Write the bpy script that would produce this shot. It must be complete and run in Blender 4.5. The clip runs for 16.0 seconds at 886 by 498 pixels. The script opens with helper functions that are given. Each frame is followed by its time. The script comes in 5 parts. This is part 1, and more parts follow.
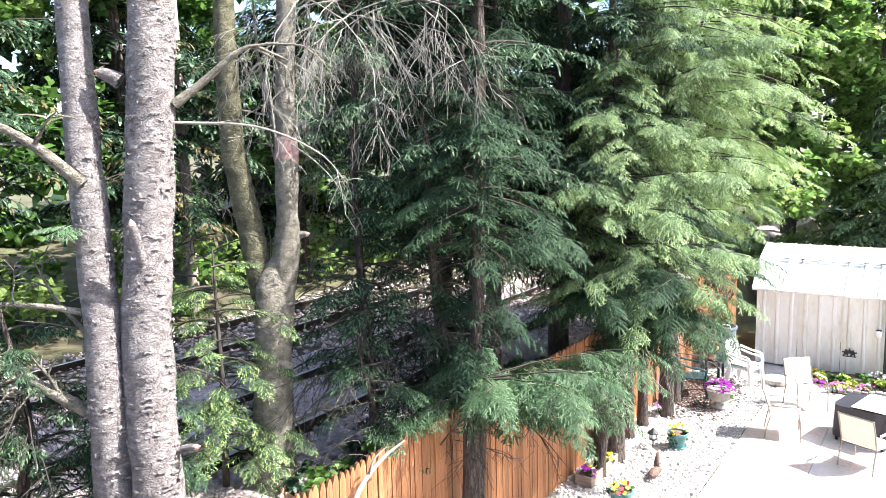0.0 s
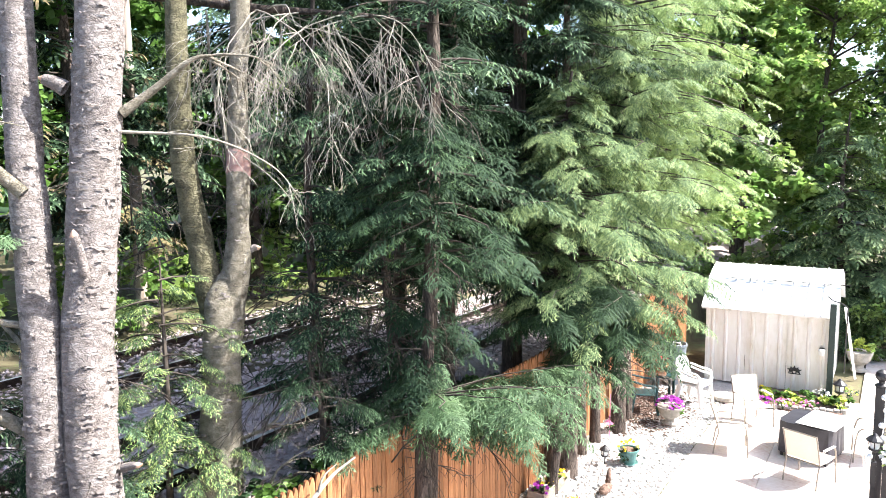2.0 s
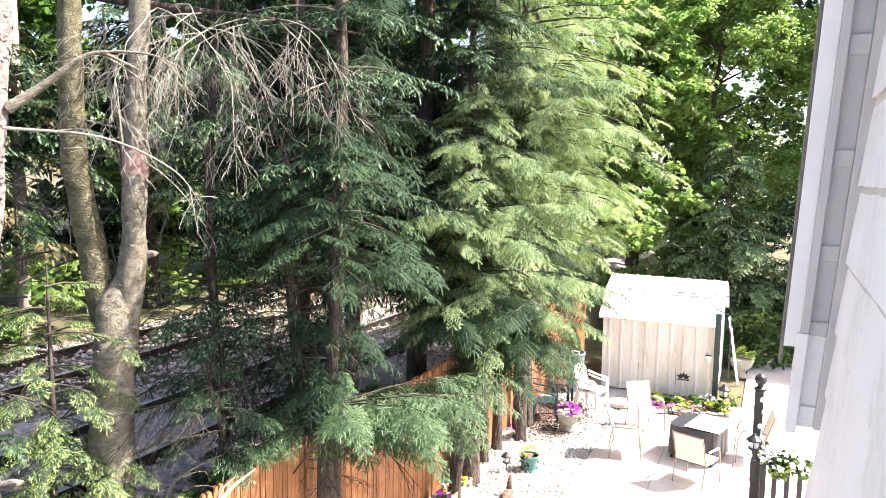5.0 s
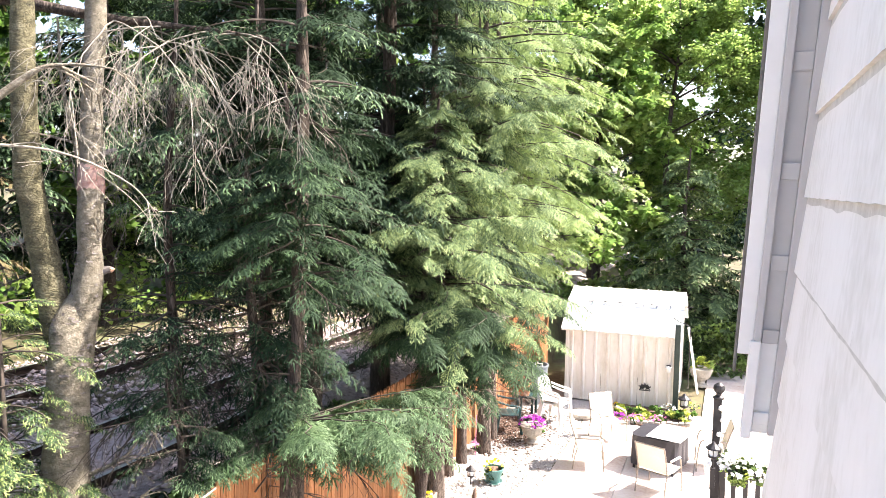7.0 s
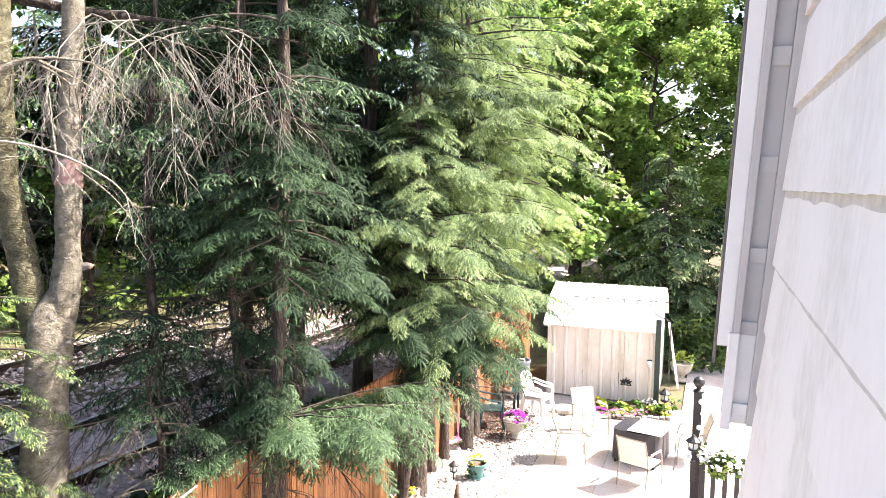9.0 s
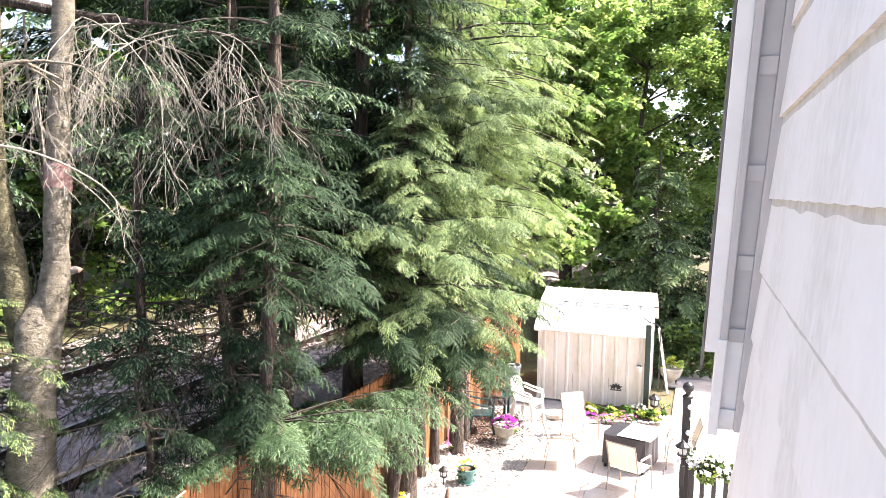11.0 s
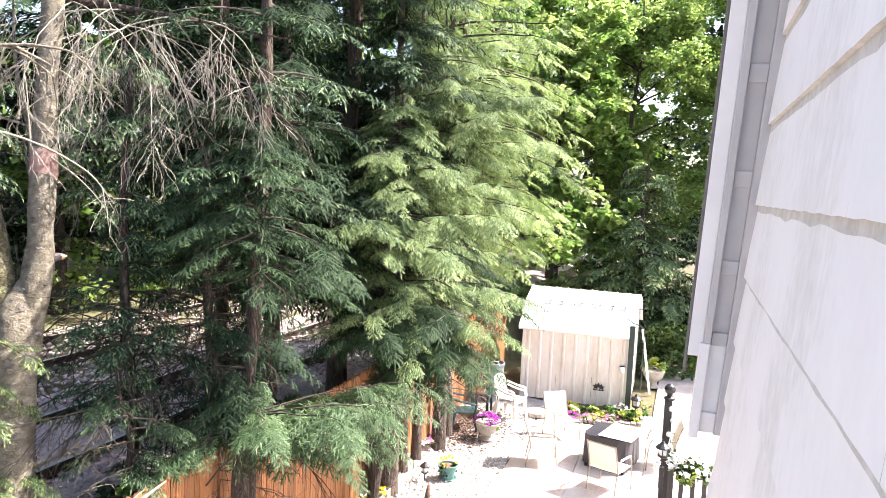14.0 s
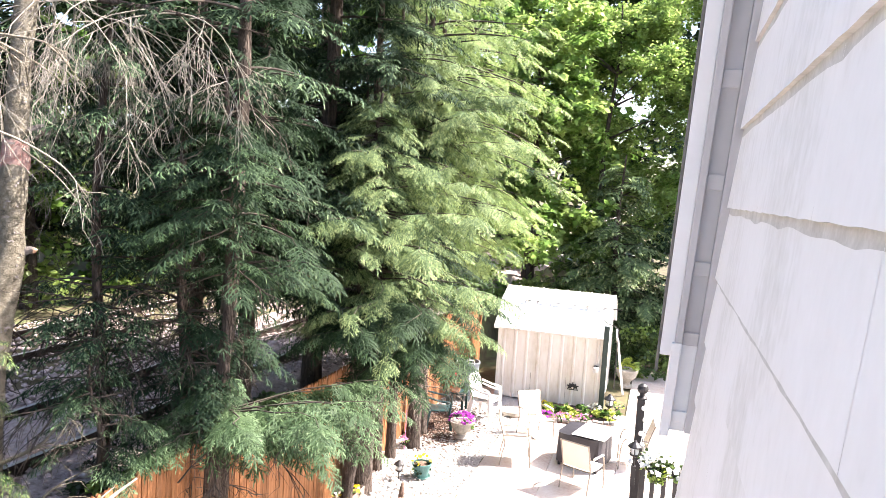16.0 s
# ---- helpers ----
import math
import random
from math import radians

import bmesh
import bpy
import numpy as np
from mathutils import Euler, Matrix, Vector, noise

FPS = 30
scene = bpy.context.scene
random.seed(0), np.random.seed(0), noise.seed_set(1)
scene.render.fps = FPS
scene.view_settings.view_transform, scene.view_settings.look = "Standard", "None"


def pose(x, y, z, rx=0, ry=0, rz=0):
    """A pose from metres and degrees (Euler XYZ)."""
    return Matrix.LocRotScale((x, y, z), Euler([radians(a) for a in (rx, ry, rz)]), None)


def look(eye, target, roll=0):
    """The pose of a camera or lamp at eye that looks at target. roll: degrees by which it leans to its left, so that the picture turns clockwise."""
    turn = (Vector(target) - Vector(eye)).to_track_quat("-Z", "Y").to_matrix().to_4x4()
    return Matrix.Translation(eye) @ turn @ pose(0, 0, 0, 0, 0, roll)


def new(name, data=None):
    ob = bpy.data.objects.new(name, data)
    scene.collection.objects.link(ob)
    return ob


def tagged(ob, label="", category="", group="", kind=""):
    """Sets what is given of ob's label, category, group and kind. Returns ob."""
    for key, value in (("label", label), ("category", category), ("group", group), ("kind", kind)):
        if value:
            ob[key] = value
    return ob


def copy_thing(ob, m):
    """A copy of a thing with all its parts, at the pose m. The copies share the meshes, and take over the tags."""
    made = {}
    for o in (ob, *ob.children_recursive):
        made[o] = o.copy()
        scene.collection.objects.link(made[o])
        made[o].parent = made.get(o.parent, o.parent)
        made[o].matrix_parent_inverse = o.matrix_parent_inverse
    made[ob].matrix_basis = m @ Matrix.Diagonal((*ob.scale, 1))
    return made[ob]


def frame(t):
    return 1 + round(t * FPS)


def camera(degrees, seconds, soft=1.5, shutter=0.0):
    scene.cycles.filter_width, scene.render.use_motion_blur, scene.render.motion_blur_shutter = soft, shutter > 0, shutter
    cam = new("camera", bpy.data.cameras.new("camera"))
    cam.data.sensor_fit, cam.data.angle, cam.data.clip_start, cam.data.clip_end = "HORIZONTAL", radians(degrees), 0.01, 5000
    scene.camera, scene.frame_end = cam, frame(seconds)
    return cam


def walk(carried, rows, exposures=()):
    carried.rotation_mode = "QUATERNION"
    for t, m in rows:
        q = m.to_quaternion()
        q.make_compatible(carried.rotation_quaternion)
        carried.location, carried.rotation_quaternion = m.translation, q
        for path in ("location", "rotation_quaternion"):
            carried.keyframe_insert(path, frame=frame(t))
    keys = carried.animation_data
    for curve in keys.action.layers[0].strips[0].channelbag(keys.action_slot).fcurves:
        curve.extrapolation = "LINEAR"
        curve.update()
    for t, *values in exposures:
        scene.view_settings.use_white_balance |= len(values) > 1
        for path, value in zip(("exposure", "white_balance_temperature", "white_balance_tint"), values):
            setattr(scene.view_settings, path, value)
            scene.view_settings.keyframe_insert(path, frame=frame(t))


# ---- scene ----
cam = camera(62.44, 16.0, soft=0.7)
PATH = [
    (0.0, (-0.076, 0.045, 5.260), (-5.788, 8.128, 3.833), -1.54),
    (0.5, (-0.052, 0.046, 5.242), (-5.651, 8.211, 3.830), -1.93),
    (1.0, (-0.054, 0.070, 5.230), (-5.542, 8.321, 3.886), -1.33),
    (1.5, (-0.042, 0.072, 5.226), (-5.419, 8.408, 3.967), -0.88),
    (2.0, (-0.039, 0.076, 5.226), (-5.283, 8.506, 4.034), -0.58),
    (2.5, (-0.037, 0.080, 5.222), (-5.127, 8.612, 4.083), -0.31),
    (3.0, (-0.025, 0.079, 5.211), (-4.925, 8.725, 4.100), -0.03),
    (3.5, (-0.028, 0.090, 5.198), (-4.694, 8.865, 4.088), 0.31),
    (4.0, (-0.026, 0.074, 5.202), (-4.466, 8.962, 4.065), 0.57),
    (6.5, (-0.014, 0.030, 5.203), (-3.794, 9.249, 4.350), 0.83),
    (7.0, (-0.009, 0.032, 5.200), (-3.676, 9.297, 4.355), 0.72),
    (7.5, (-0.015, 0.030, 5.197), (-3.590, 9.329, 4.331), 0.52),
    (8.0, (-0.013, 0.027, 5.197), (-3.532, 9.345, 4.302), 0.44),
    (8.5, (-0.014, 0.030, 5.196), (-3.487, 9.364, 4.292), 0.50),
    (9.0, (-0.008, 0.026, 5.190), (-3.447, 9.374, 4.301), 0.73),
    (11.5, (-0.002, 0.021, 5.197), (-3.299, 9.426, 4.376), 0.95),
    (12.0, (-0.003, 0.014, 5.195), (-3.271, 9.428, 4.356), 0.94),
    (12.5, (0.004, 0.018, 5.201), (-3.236, 9.440, 4.343), 1.11),
    (13.0, (0.008, 0.020, 5.213), (-3.202, 9.451, 4.348), 1.47),
    (13.5, (-0.003, 0.015, 5.212), (-3.185, 9.455, 4.345), 2.00),
    (14.0, (-0.004, 0.016, 5.201), (-3.159, 9.465, 4.329), 2.61),
    (14.5, (-0.006, 0.010, 5.194), (-3.118, 9.473, 4.318), 3.09),
    (15.0, (-0.008, 0.012, 5.192), (-3.052, 9.496, 4.310), 3.37),
    (15.5, (-0.005, 0.003, 5.199), (-2.957, 9.517, 4.314), 3.46),
    (16.0, (0.000, 0.000, 5.200), (-2.853, 9.545, 4.328), 3.50),
]
EXPO = 2.30
walk(cam, [(t, look(e, g, r)) for t, e, g, r in PATH], exposures=[(0.0, EXPO - 0.24, 5950, 11), (2.5, EXPO - 0.1, 6250, 11), (7.0, EXPO - 0.02, 6750, 16), (16.0, EXPO - 0.06, 6650, 17)])

# ---- world and sun ----
SUN_DIR = Vector((0.74, 0.42, 1.0)).normalized()
world = bpy.data.worlds.new("sky")
scene.world = world
world.use_nodes = True
wn = world.node_tree.nodes
sky = wn.new("ShaderNodeTexSky")
sky.sky_type = 'NISHITA'
sky.sun_disc = False
sky.sun_elevation = math.asin(SUN_DIR.z)
sky.sun_rotation = math.atan2(SUN_DIR.x, SUN_DIR.y)
sky.dust_density = 2.5
wn["Background"].inputs["Strength"].default_value = 0.12
world.node_tree.links.new(sky.outputs[0], wn["Background"].inputs["Color"])
sun_data = bpy.data.lights.new("sun", 'SUN')
sun_data.energy, sun_data.angle, sun_data.color = 5.0, radians(0.6), (1.0, 0.95, 0.86)
sun = new("sun", sun_data)
sun.matrix_world = look(SUN_DIR * 60, (0, 0, 0))

# ---- materials ----


def ramp_node(nt, stops):
    node = nt.nodes.new("ShaderNodeValToRGB")
    el = node.color_ramp.elements
    while len(el) < len(stops):
        el.new(0.5)
    for e, (p, c) in zip(el, stops):
        e.position, e.color = p, (*c, 1)
    return node


def surface(name, colours, scale=8.0, rough=0.7, metal=0.0, bump=0.3, fine=6.0, stretch=(1, 1, 1), rand=0.0, translucent=0.0,
            spec=0.4, detail=6.0, dist=0.01, crack=0.0, crack_stretch=(1, 1, 1), crack_depth=0.6):
    """A procedural surface: noise at two scales between colours, bump, a tint per piece (rand)."""
    m = bpy.data.materials.new(name)
    m.use_nodes = True
    nt = m.node_tree
    L = nt.links.new
    b = nt.nodes["Principled BSDF"]
    tc = nt.nodes.new("ShaderNodeTexCoord")
    mp = nt.nodes.new("ShaderNodeMapping")
    mp.inputs["Scale"].default_value = stretch
    L(tc.outputs["Object"], mp.inputs["Vector"])
    n1 = nt.nodes.new("ShaderNodeTexNoise")
    n1.inputs["Scale"].default_value, n1.inputs["Detail"].default_value = scale, detail
    n2 = nt.nodes.new("ShaderNodeTexNoise")
    n2.inputs["Scale"].default_value, n2.inputs["Detail"].default_value = scale * fine, 4
    for n in (n1, n2):
        L(mp.outputs[0], n.inputs["Vector"])
    mix = nt.nodes.new("ShaderNodeMix")
    mix.data_type = 'FLOAT'
    mix.inputs[0].default_value = 0.35
    L(n1.outputs[0], mix.inputs[2])
    L(n2.outputs[0], mix.inputs[3])
    fac = mix.outputs[0]
    k = len(colours)
    rp = ramp_node(nt, [(0.3 + 0.4 * i / max(k - 1, 1), c) for i, c in enumerate(colours)])
    L(fac, rp.inputs[0])
    col = rp.outputs[0]
    if crack:
        m2 = nt.nodes.new("ShaderNodeMapping")
        m2.inputs["Scale"].default_value = crack_stretch
        wob = nt.nodes.new("ShaderNodeMix")
        wob.data_type = 'VECTOR'
        wob.inputs[0].default_value = 0.22
        L(tc.outputs["Object"], wob.inputs[4])
        L(n1.outputs[1], wob.inputs[5])
        L(wob.outputs[1], m2.inputs["Vector"])
        vo = nt.nodes.new("ShaderNodeTexVoronoi")
        vo.feature = 'DISTANCE_TO_EDGE'
        vo.inputs["Scale"].default_value = crack
        L(m2.outputs[0], vo.inputs["Vector"])
        cr = ramp_node(nt, [(0.0, (0.30, 0.27, 0.25)), (0.10, (0.85, 0.84, 0.83)), (0.35, (1, 1, 1))])
        L(vo.outputs[0], cr.inputs[0])
        mu = nt.nodes.new("ShaderNodeMix")
        mu.data_type, mu.blend_type = 'RGBA', 'MULTIPLY'
        mu.inputs[0].default_value = crack_depth
        L(col, mu.inputs[6])
        L(cr.outputs[0], mu.inputs[7])
        col = mu.outputs[2]
        hm = nt.nodes.new("ShaderNodeMath")
        hm.operation = 'MULTIPLY_ADD'
        hm.inputs[1].default_value = 0.5
        sep = nt.nodes.new("ShaderNodeRGBToBW")
        L(cr.outputs[0], sep.inputs[0])
        L(fac, hm.inputs[0])
        L(sep.outputs[0], hm.inputs[2])
        fac = hm.outputs[0]
    if rand:
        oi = nt.nodes.new("ShaderNodeObjectInfo")
        ge = nt.nodes.new("ShaderNodeNewGeometry")
        ad = nt.nodes.new("ShaderNodeMath")
        ad.operation = 'ADD'
        L(oi.outputs["Random"], ad.inputs[0])
        L(ge.outputs["Random Per Island"], ad.inputs[1])
        fr = nt.nodes.new("ShaderNodeMath")
        fr.operation = 'FRACT'
        L(ad.outputs[0], fr.inputs[0])
        mr = nt.nodes.new("ShaderNodeMapRange")
        mr.inputs["To Min"].default_value, mr.inputs["To Max"].default_value = 1 - rand, 1 + rand
        L(fr.outputs[0], mr.inputs[0])
        hs = nt.nodes.new("ShaderNodeHueSaturation")
        L(mr.outputs[0], hs.inputs["Value"])
        L(col, hs.inputs["Color"])
        col = hs.outputs[0]
    L(col, b.inputs["Base Color"])
    b.inputs["Roughness"].default_value, b.inputs["Metallic"].default_value = rough, metal
    b.inputs["Specular IOR Level"].default_value = spec
    if bump:
        bp = nt.nodes.new("ShaderNodeBump")
        bp.inputs["Strength"].default_value, bp.inputs["Distance"].default_value = bump, dist
        L(fac, bp.inputs["Height"])
        L(bp.outputs[0], b.inputs["Normal"])
    if translucent:
        tr = nt.nodes.new("ShaderNodeBsdfTranslucent")
        L(col, tr.inputs["Color"])
        mx = nt.nodes.new("ShaderNodeMixShader")
        mx.inputs[0].default_value = translucent
        L(b.outputs[0], mx.inputs[1])
        L(tr.outputs[0], mx.inputs[2])
        L(mx.outputs[0], nt.nodes["Material Output"].inputs["Surface"])
    return m


M = {}
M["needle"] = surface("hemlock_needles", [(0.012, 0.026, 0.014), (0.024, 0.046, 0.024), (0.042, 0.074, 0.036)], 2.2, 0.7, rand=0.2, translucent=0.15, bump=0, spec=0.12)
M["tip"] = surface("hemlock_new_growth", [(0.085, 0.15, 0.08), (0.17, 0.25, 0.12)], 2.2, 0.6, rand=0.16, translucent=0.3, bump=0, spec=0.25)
# The next five are sunlit copies: sunlight on some crowns is put into colour.
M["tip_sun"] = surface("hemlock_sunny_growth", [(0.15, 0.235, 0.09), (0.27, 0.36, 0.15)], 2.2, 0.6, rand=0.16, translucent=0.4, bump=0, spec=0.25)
M["needle_lit"] = surface("hemlock_sunlit_pale_needles", [(0.07, 0.12, 0.055), (0.12, 0.18, 0.08), (0.18, 0.25, 0.11)], 2.2, 0.65, rand=0.2, translucent=0.3, bump=0, spec=0.2)
M["tip_lit"] = surface("hemlock_sunlit_pale_growth", [(0.24, 0.33, 0.14), (0.40, 0.48, 0.22)], 2.2, 0.6, rand=0.16, translucent=0.4, bump=0, spec=0.2)
M["tip_bright"] = surface("hemlock_sunlit_yellow_growth", [(0.28, 0.38, 0.12), (0.46, 0.55, 0.22)], 2.2, 0.6, rand=0.16, translucent=0.45, bump=0, spec=0.25)
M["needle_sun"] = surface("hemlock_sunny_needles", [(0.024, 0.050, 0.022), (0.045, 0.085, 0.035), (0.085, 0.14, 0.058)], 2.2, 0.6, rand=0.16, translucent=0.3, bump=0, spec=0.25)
M["dry"] = surface("dry_needles", [(0.10, 0.07, 0.035), (0.15, 0.13, 0.05)], 2, 0.7, rand=0.4, translucent=0.15, bump=0)
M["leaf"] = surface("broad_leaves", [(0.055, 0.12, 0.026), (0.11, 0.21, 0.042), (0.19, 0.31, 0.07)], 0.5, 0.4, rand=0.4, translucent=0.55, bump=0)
# Brighter copy of the broad leaves, with sunlight put into the colour.
M["leaf_sunlit"] = surface("sunlit_maple_leaves", [(0.09, 0.17, 0.04), (0.17, 0.28, 0.07), (0.26, 0.38, 0.10)], 0.5, 0.4, rand=0.35, translucent=0.6, bump=0)
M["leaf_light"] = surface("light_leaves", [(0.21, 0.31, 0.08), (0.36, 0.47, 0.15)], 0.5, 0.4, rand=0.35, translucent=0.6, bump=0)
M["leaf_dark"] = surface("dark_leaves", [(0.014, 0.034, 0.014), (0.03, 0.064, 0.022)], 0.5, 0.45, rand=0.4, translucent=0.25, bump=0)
M["bark_birch"] = surface("peeling_pale_bark", [(0.075, 0.062, 0.056), (0.17, 0.145, 0.134), (0.25, 0.22, 0.205), (0.37, 0.34, 0.322)], 9, 0.9, stretch=(1, 1, 1.7), bump=0.9, dist=0.015, crack=19, crack_stretch=(1, 1, 1.7), crack_depth=0.22)
M["bark_flake"] = surface("bark_flakes", [(0.11, 0.09, 0.082), (0.24, 0.215, 0.20)], 14, 0.85, stretch=(1, 1, 4), rand=0.3, bump=0.3)
M["bark_fork"] = surface("grey_yellow_bark", [(0.07, 0.06, 0.042), (0.18, 0.158, 0.116), (0.26, 0.232, 0.18), (0.37, 0.338, 0.27)], 10, 0.9, stretch=(1, 1, 1.6), bump=0.9, dist=0.02, crack=24, crack_stretch=(1, 1, 1.8), crack_depth=0.3)
M["bark_moss"] = surface("mossy_bark", [(0.04, 0.036, 0.02), (0.12, 0.11, 0.06), (0.23, 0.205, 0.13)], 7, 0.9, stretch=(1, 1, 1.6), bump=0.9, dist=0.02, crack=18, crack_stretch=(1, 1, 2.0), crack_depth=0.5)
M["bark_dark"] = surface("hemlock_bark", [(0.03, 0.022, 0.018), (0.09, 0.068, 0.056), (0.19, 0.15, 0.125)], 8, 0.95, stretch=(2.5, 2.5, 0.4), bump=1.0, dist=0.03, crack=22, crack_stretch=(1, 1, 0.16), crack_depth=0.7)
M["red_bark"] = surface("reddish_bark", [(0.24, 0.10, 0.085), (0.31, 0.20, 0.175), (0.34, 0.28, 0.24)], 9, 0.9, stretch=(1, 1, 2), bump=0.8, dist=0.015)
M["scar"] = surface("bare_wood", [(0.35, 0.16, 0.09), (0.62, 0.45, 0.33)], 10, 0.8, stretch=(3, 3, 0.6))
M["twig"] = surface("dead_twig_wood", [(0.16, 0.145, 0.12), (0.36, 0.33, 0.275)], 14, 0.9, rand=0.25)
# Darker copy of the twig wood, with crown shade put into its colour.
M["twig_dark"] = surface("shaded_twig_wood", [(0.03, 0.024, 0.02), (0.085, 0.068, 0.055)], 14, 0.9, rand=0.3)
M["cedar"] = surface("stained_cedar", [(0.17, 0.066, 0.026), (0.28, 0.12, 0.048), (0.37, 0.18, 0.08)], 7, 0.75, stretch=(6, 6, 0.5), rand=0.22, bump=0.4, dist=0.004)
M["ballast"] = surface("ballast_ground", [(0.17, 0.125, 0.115), (0.45, 0.36, 0.335), (0.64, 0.55, 0.52)], 14, 0.95, bump=1.0, dist=0.05)
M["stone"] = surface("ballast_stone", [(0.27, 0.20, 0.19), (0.64, 0.54, 0.51)], 20, 0.9, rand=0.5, bump=0.3)
M["rail"] = surface("rusted_rail_steel", [(0.022, 0.015, 0.012), (0.05, 0.032, 0.024)], 9, 0.75, metal=0.3, bump=0.3)
M["railtop"] = surface("worn_rail_head", [(0.45, 0.43, 0.42), (0.62, 0.60, 0.58)], 6, 0.35, metal=0.35, stretch=(1, 0.1, 1), bump=0.05)
M["tie"] = surface("weathered_tie_wood", [(0.20, 0.155, 0.135), (0.46, 0.375, 0.335)], 8, 0.95, stretch=(0.6, 5, 5), rand=0.35, bump=0.7)
M["soil"] = surface("soil_and_litter", [(0.045, 0.035, 0.022), (0.10, 0.085, 0.045), (0.10, 0.14, 0.05)], 1.3, 0.95, bump=0.8, dist=0.04)
M["patio"] = surface("patio_concrete", [(0.40, 0.29, 0.235), (0.54, 0.475, 0.43), (0.62, 0.585, 0.555)], 1.1, 0.8, fine=14, bump=0.15)
M["gravel"] = surface("white_gravel_bed", [(0.34, 0.32, 0.30), (0.56, 0.54, 0.52)], 22, 0.85, bump=0.9, dist=0.03)
M["pebble"] = surface("white_pebble", [(0.40, 0.37, 0.35), (0.66, 0.64, 0.61)], 15, 0.7, rand=0.25, bump=0.2)
M["mulch"] = surface("brown_mulch", [(0.06, 0.038, 0.028), (0.20, 0.13, 0.10)], 30, 0.95, bump=1, dist=0.03, rand=0.3)
M["shed"] = surface("shed_painted_metal", [(0.60, 0.54, 0.44), (0.74, 0.70, 0.64), (0.80, 0.77, 0.73)], 1.6, 0.5, stretch=(1.5, 1, 0.5), bump=0.1)
M["shed_roof"] = surface("shed_roof_metal", [(0.66, 0.66, 0.64), (0.80, 0.80, 0.79)], 2, 0.5, bump=0.1)
M["green_metal"] = surface("dark_green_paint", [(0.015, 0.03, 0.026), (0.03, 0.05, 0.043)], 8, 0.5)
M["black_metal"] = surface("black_painted_metal", [(0.012, 0.011, 0.012), (0.03, 0.028, 0.03)], 10, 0.45)
M["white_plastic"] = surface("white_plastic", [(0.76, 0.75, 0.74), (0.82, 0.82, 0.81)], 6, 0.4, bump=0.05)
M["green_plastic"] = surface("green_plastic", [(0.006, 0.032, 0.036), (0.012, 0.05, 0.055)], 6, 0.4, bump=0.05)
M["sling"] = surface("tan_sling_fabric", [(0.64, 0.57, 0.44), (0.76, 0.70, 0.58)], 60, 0.8, bump=0.2)
M["chair_metal"] = surface("champagne_metal", [(0.20, 0.175, 0.15), (0.30, 0.265, 0.23)], 10, 0.4, metal=0.6, bump=0.05)
M["cover"] = surface("dark_vinyl_cover", [(0.012, 0.012, 0.018), (0.028, 0.027, 0.036)], 7, 0.5, bump=0.3, dist=0.02)
M["glass_top"] = surface("pale_glass_glare", [(0.62, 0.64, 0.66), (0.74, 0.76, 0.77)], 3, 0.12, bump=0)
M["teal"] = surface("teal_glaze", [(0.05, 0.13, 0.12), (0.10, 0.21, 0.195)], 5, 0.3, bump=0.05)
M["terracotta"] = surface("terracotta", [(0.42, 0.19, 0.10), (0.55, 0.29, 0.18)], 8, 0.85)
M["cast_stone"] = surface("weathered_cast_stone", [(0.20, 0.185, 0.155), (0.42, 0.39, 0.345)], 8, 0.9, bump=0.5)
M["grey_plastic"] = surface("grey_plastic", [(0.13, 0.15, 0.17), (0.19, 0.21, 0.23)], 5, 0.5, bump=0.1)
M["siding"] = surface("cement_siding", [(0.70, 0.70, 0.67), (0.84, 0.84, 0.83), (0.88, 0.88, 0.875)], 2.6, 0.75, stretch=(1, 1.2, 0.7), fine=12, bump=0.15, dist=0.004)
M["siding_edge"] = surface("siding_edge_grime_shade", [(0.46, 0.46, 0.44), (0.70, 0.70, 0.68)], 16, 0.9, bump=0.4)
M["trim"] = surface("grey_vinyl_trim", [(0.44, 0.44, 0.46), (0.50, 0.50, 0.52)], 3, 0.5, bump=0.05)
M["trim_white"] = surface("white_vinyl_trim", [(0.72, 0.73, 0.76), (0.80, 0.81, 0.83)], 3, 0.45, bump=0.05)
M["shingle"] = surface("roof_shingle_edge", [(0.10, 0.095, 0.09), (0.20, 0.19, 0.18)], 20, 0.95)
for key, c in (("yellow", (0.80, 0.60, 0.02)), ("purple", (0.34, 0.03, 0.36)), ("red", (0.62, 0.02, 0.04)), ("white_petal", (0.80, 0.80, 0.72)), ("pink", (0.65, 0.22, 0.42)), ("lime", (0.42, 0.50, 0.08))):
    M[key] = surface(key + "_petals", [tuple(v * 0.75 for v in c), c], 30, 0.6, rand=0.25, translucent=0.2, bump=0)
M["bulb"] = surface("white_globe_bulb", [(0.75, 0.75, 0.72), (0.8, 0.8, 0.78)], 4, 0.2, bump=0)
M["hedge"] = surface("hedge_leaves", [(0.05, 0.09, 0.025), (0.11, 0.17, 0.05)], 0.8, 0.4, rand=0.45, translucent=0.3, bump=0)
M["wood_grey"] = surface("weathered_pole", [(0.22, 0.17, 0.14), (0.40, 0.33, 0.28)], 7, 0.9, stretch=(4, 4, 0.4))
M["planter_wood"] = surface("planter_boards", [(0.16, 0.11, 0.08), (0.33, 0.26, 0.22)], 9, 0.9, stretch=(1, 1, 4))

# ---- building helpers ----


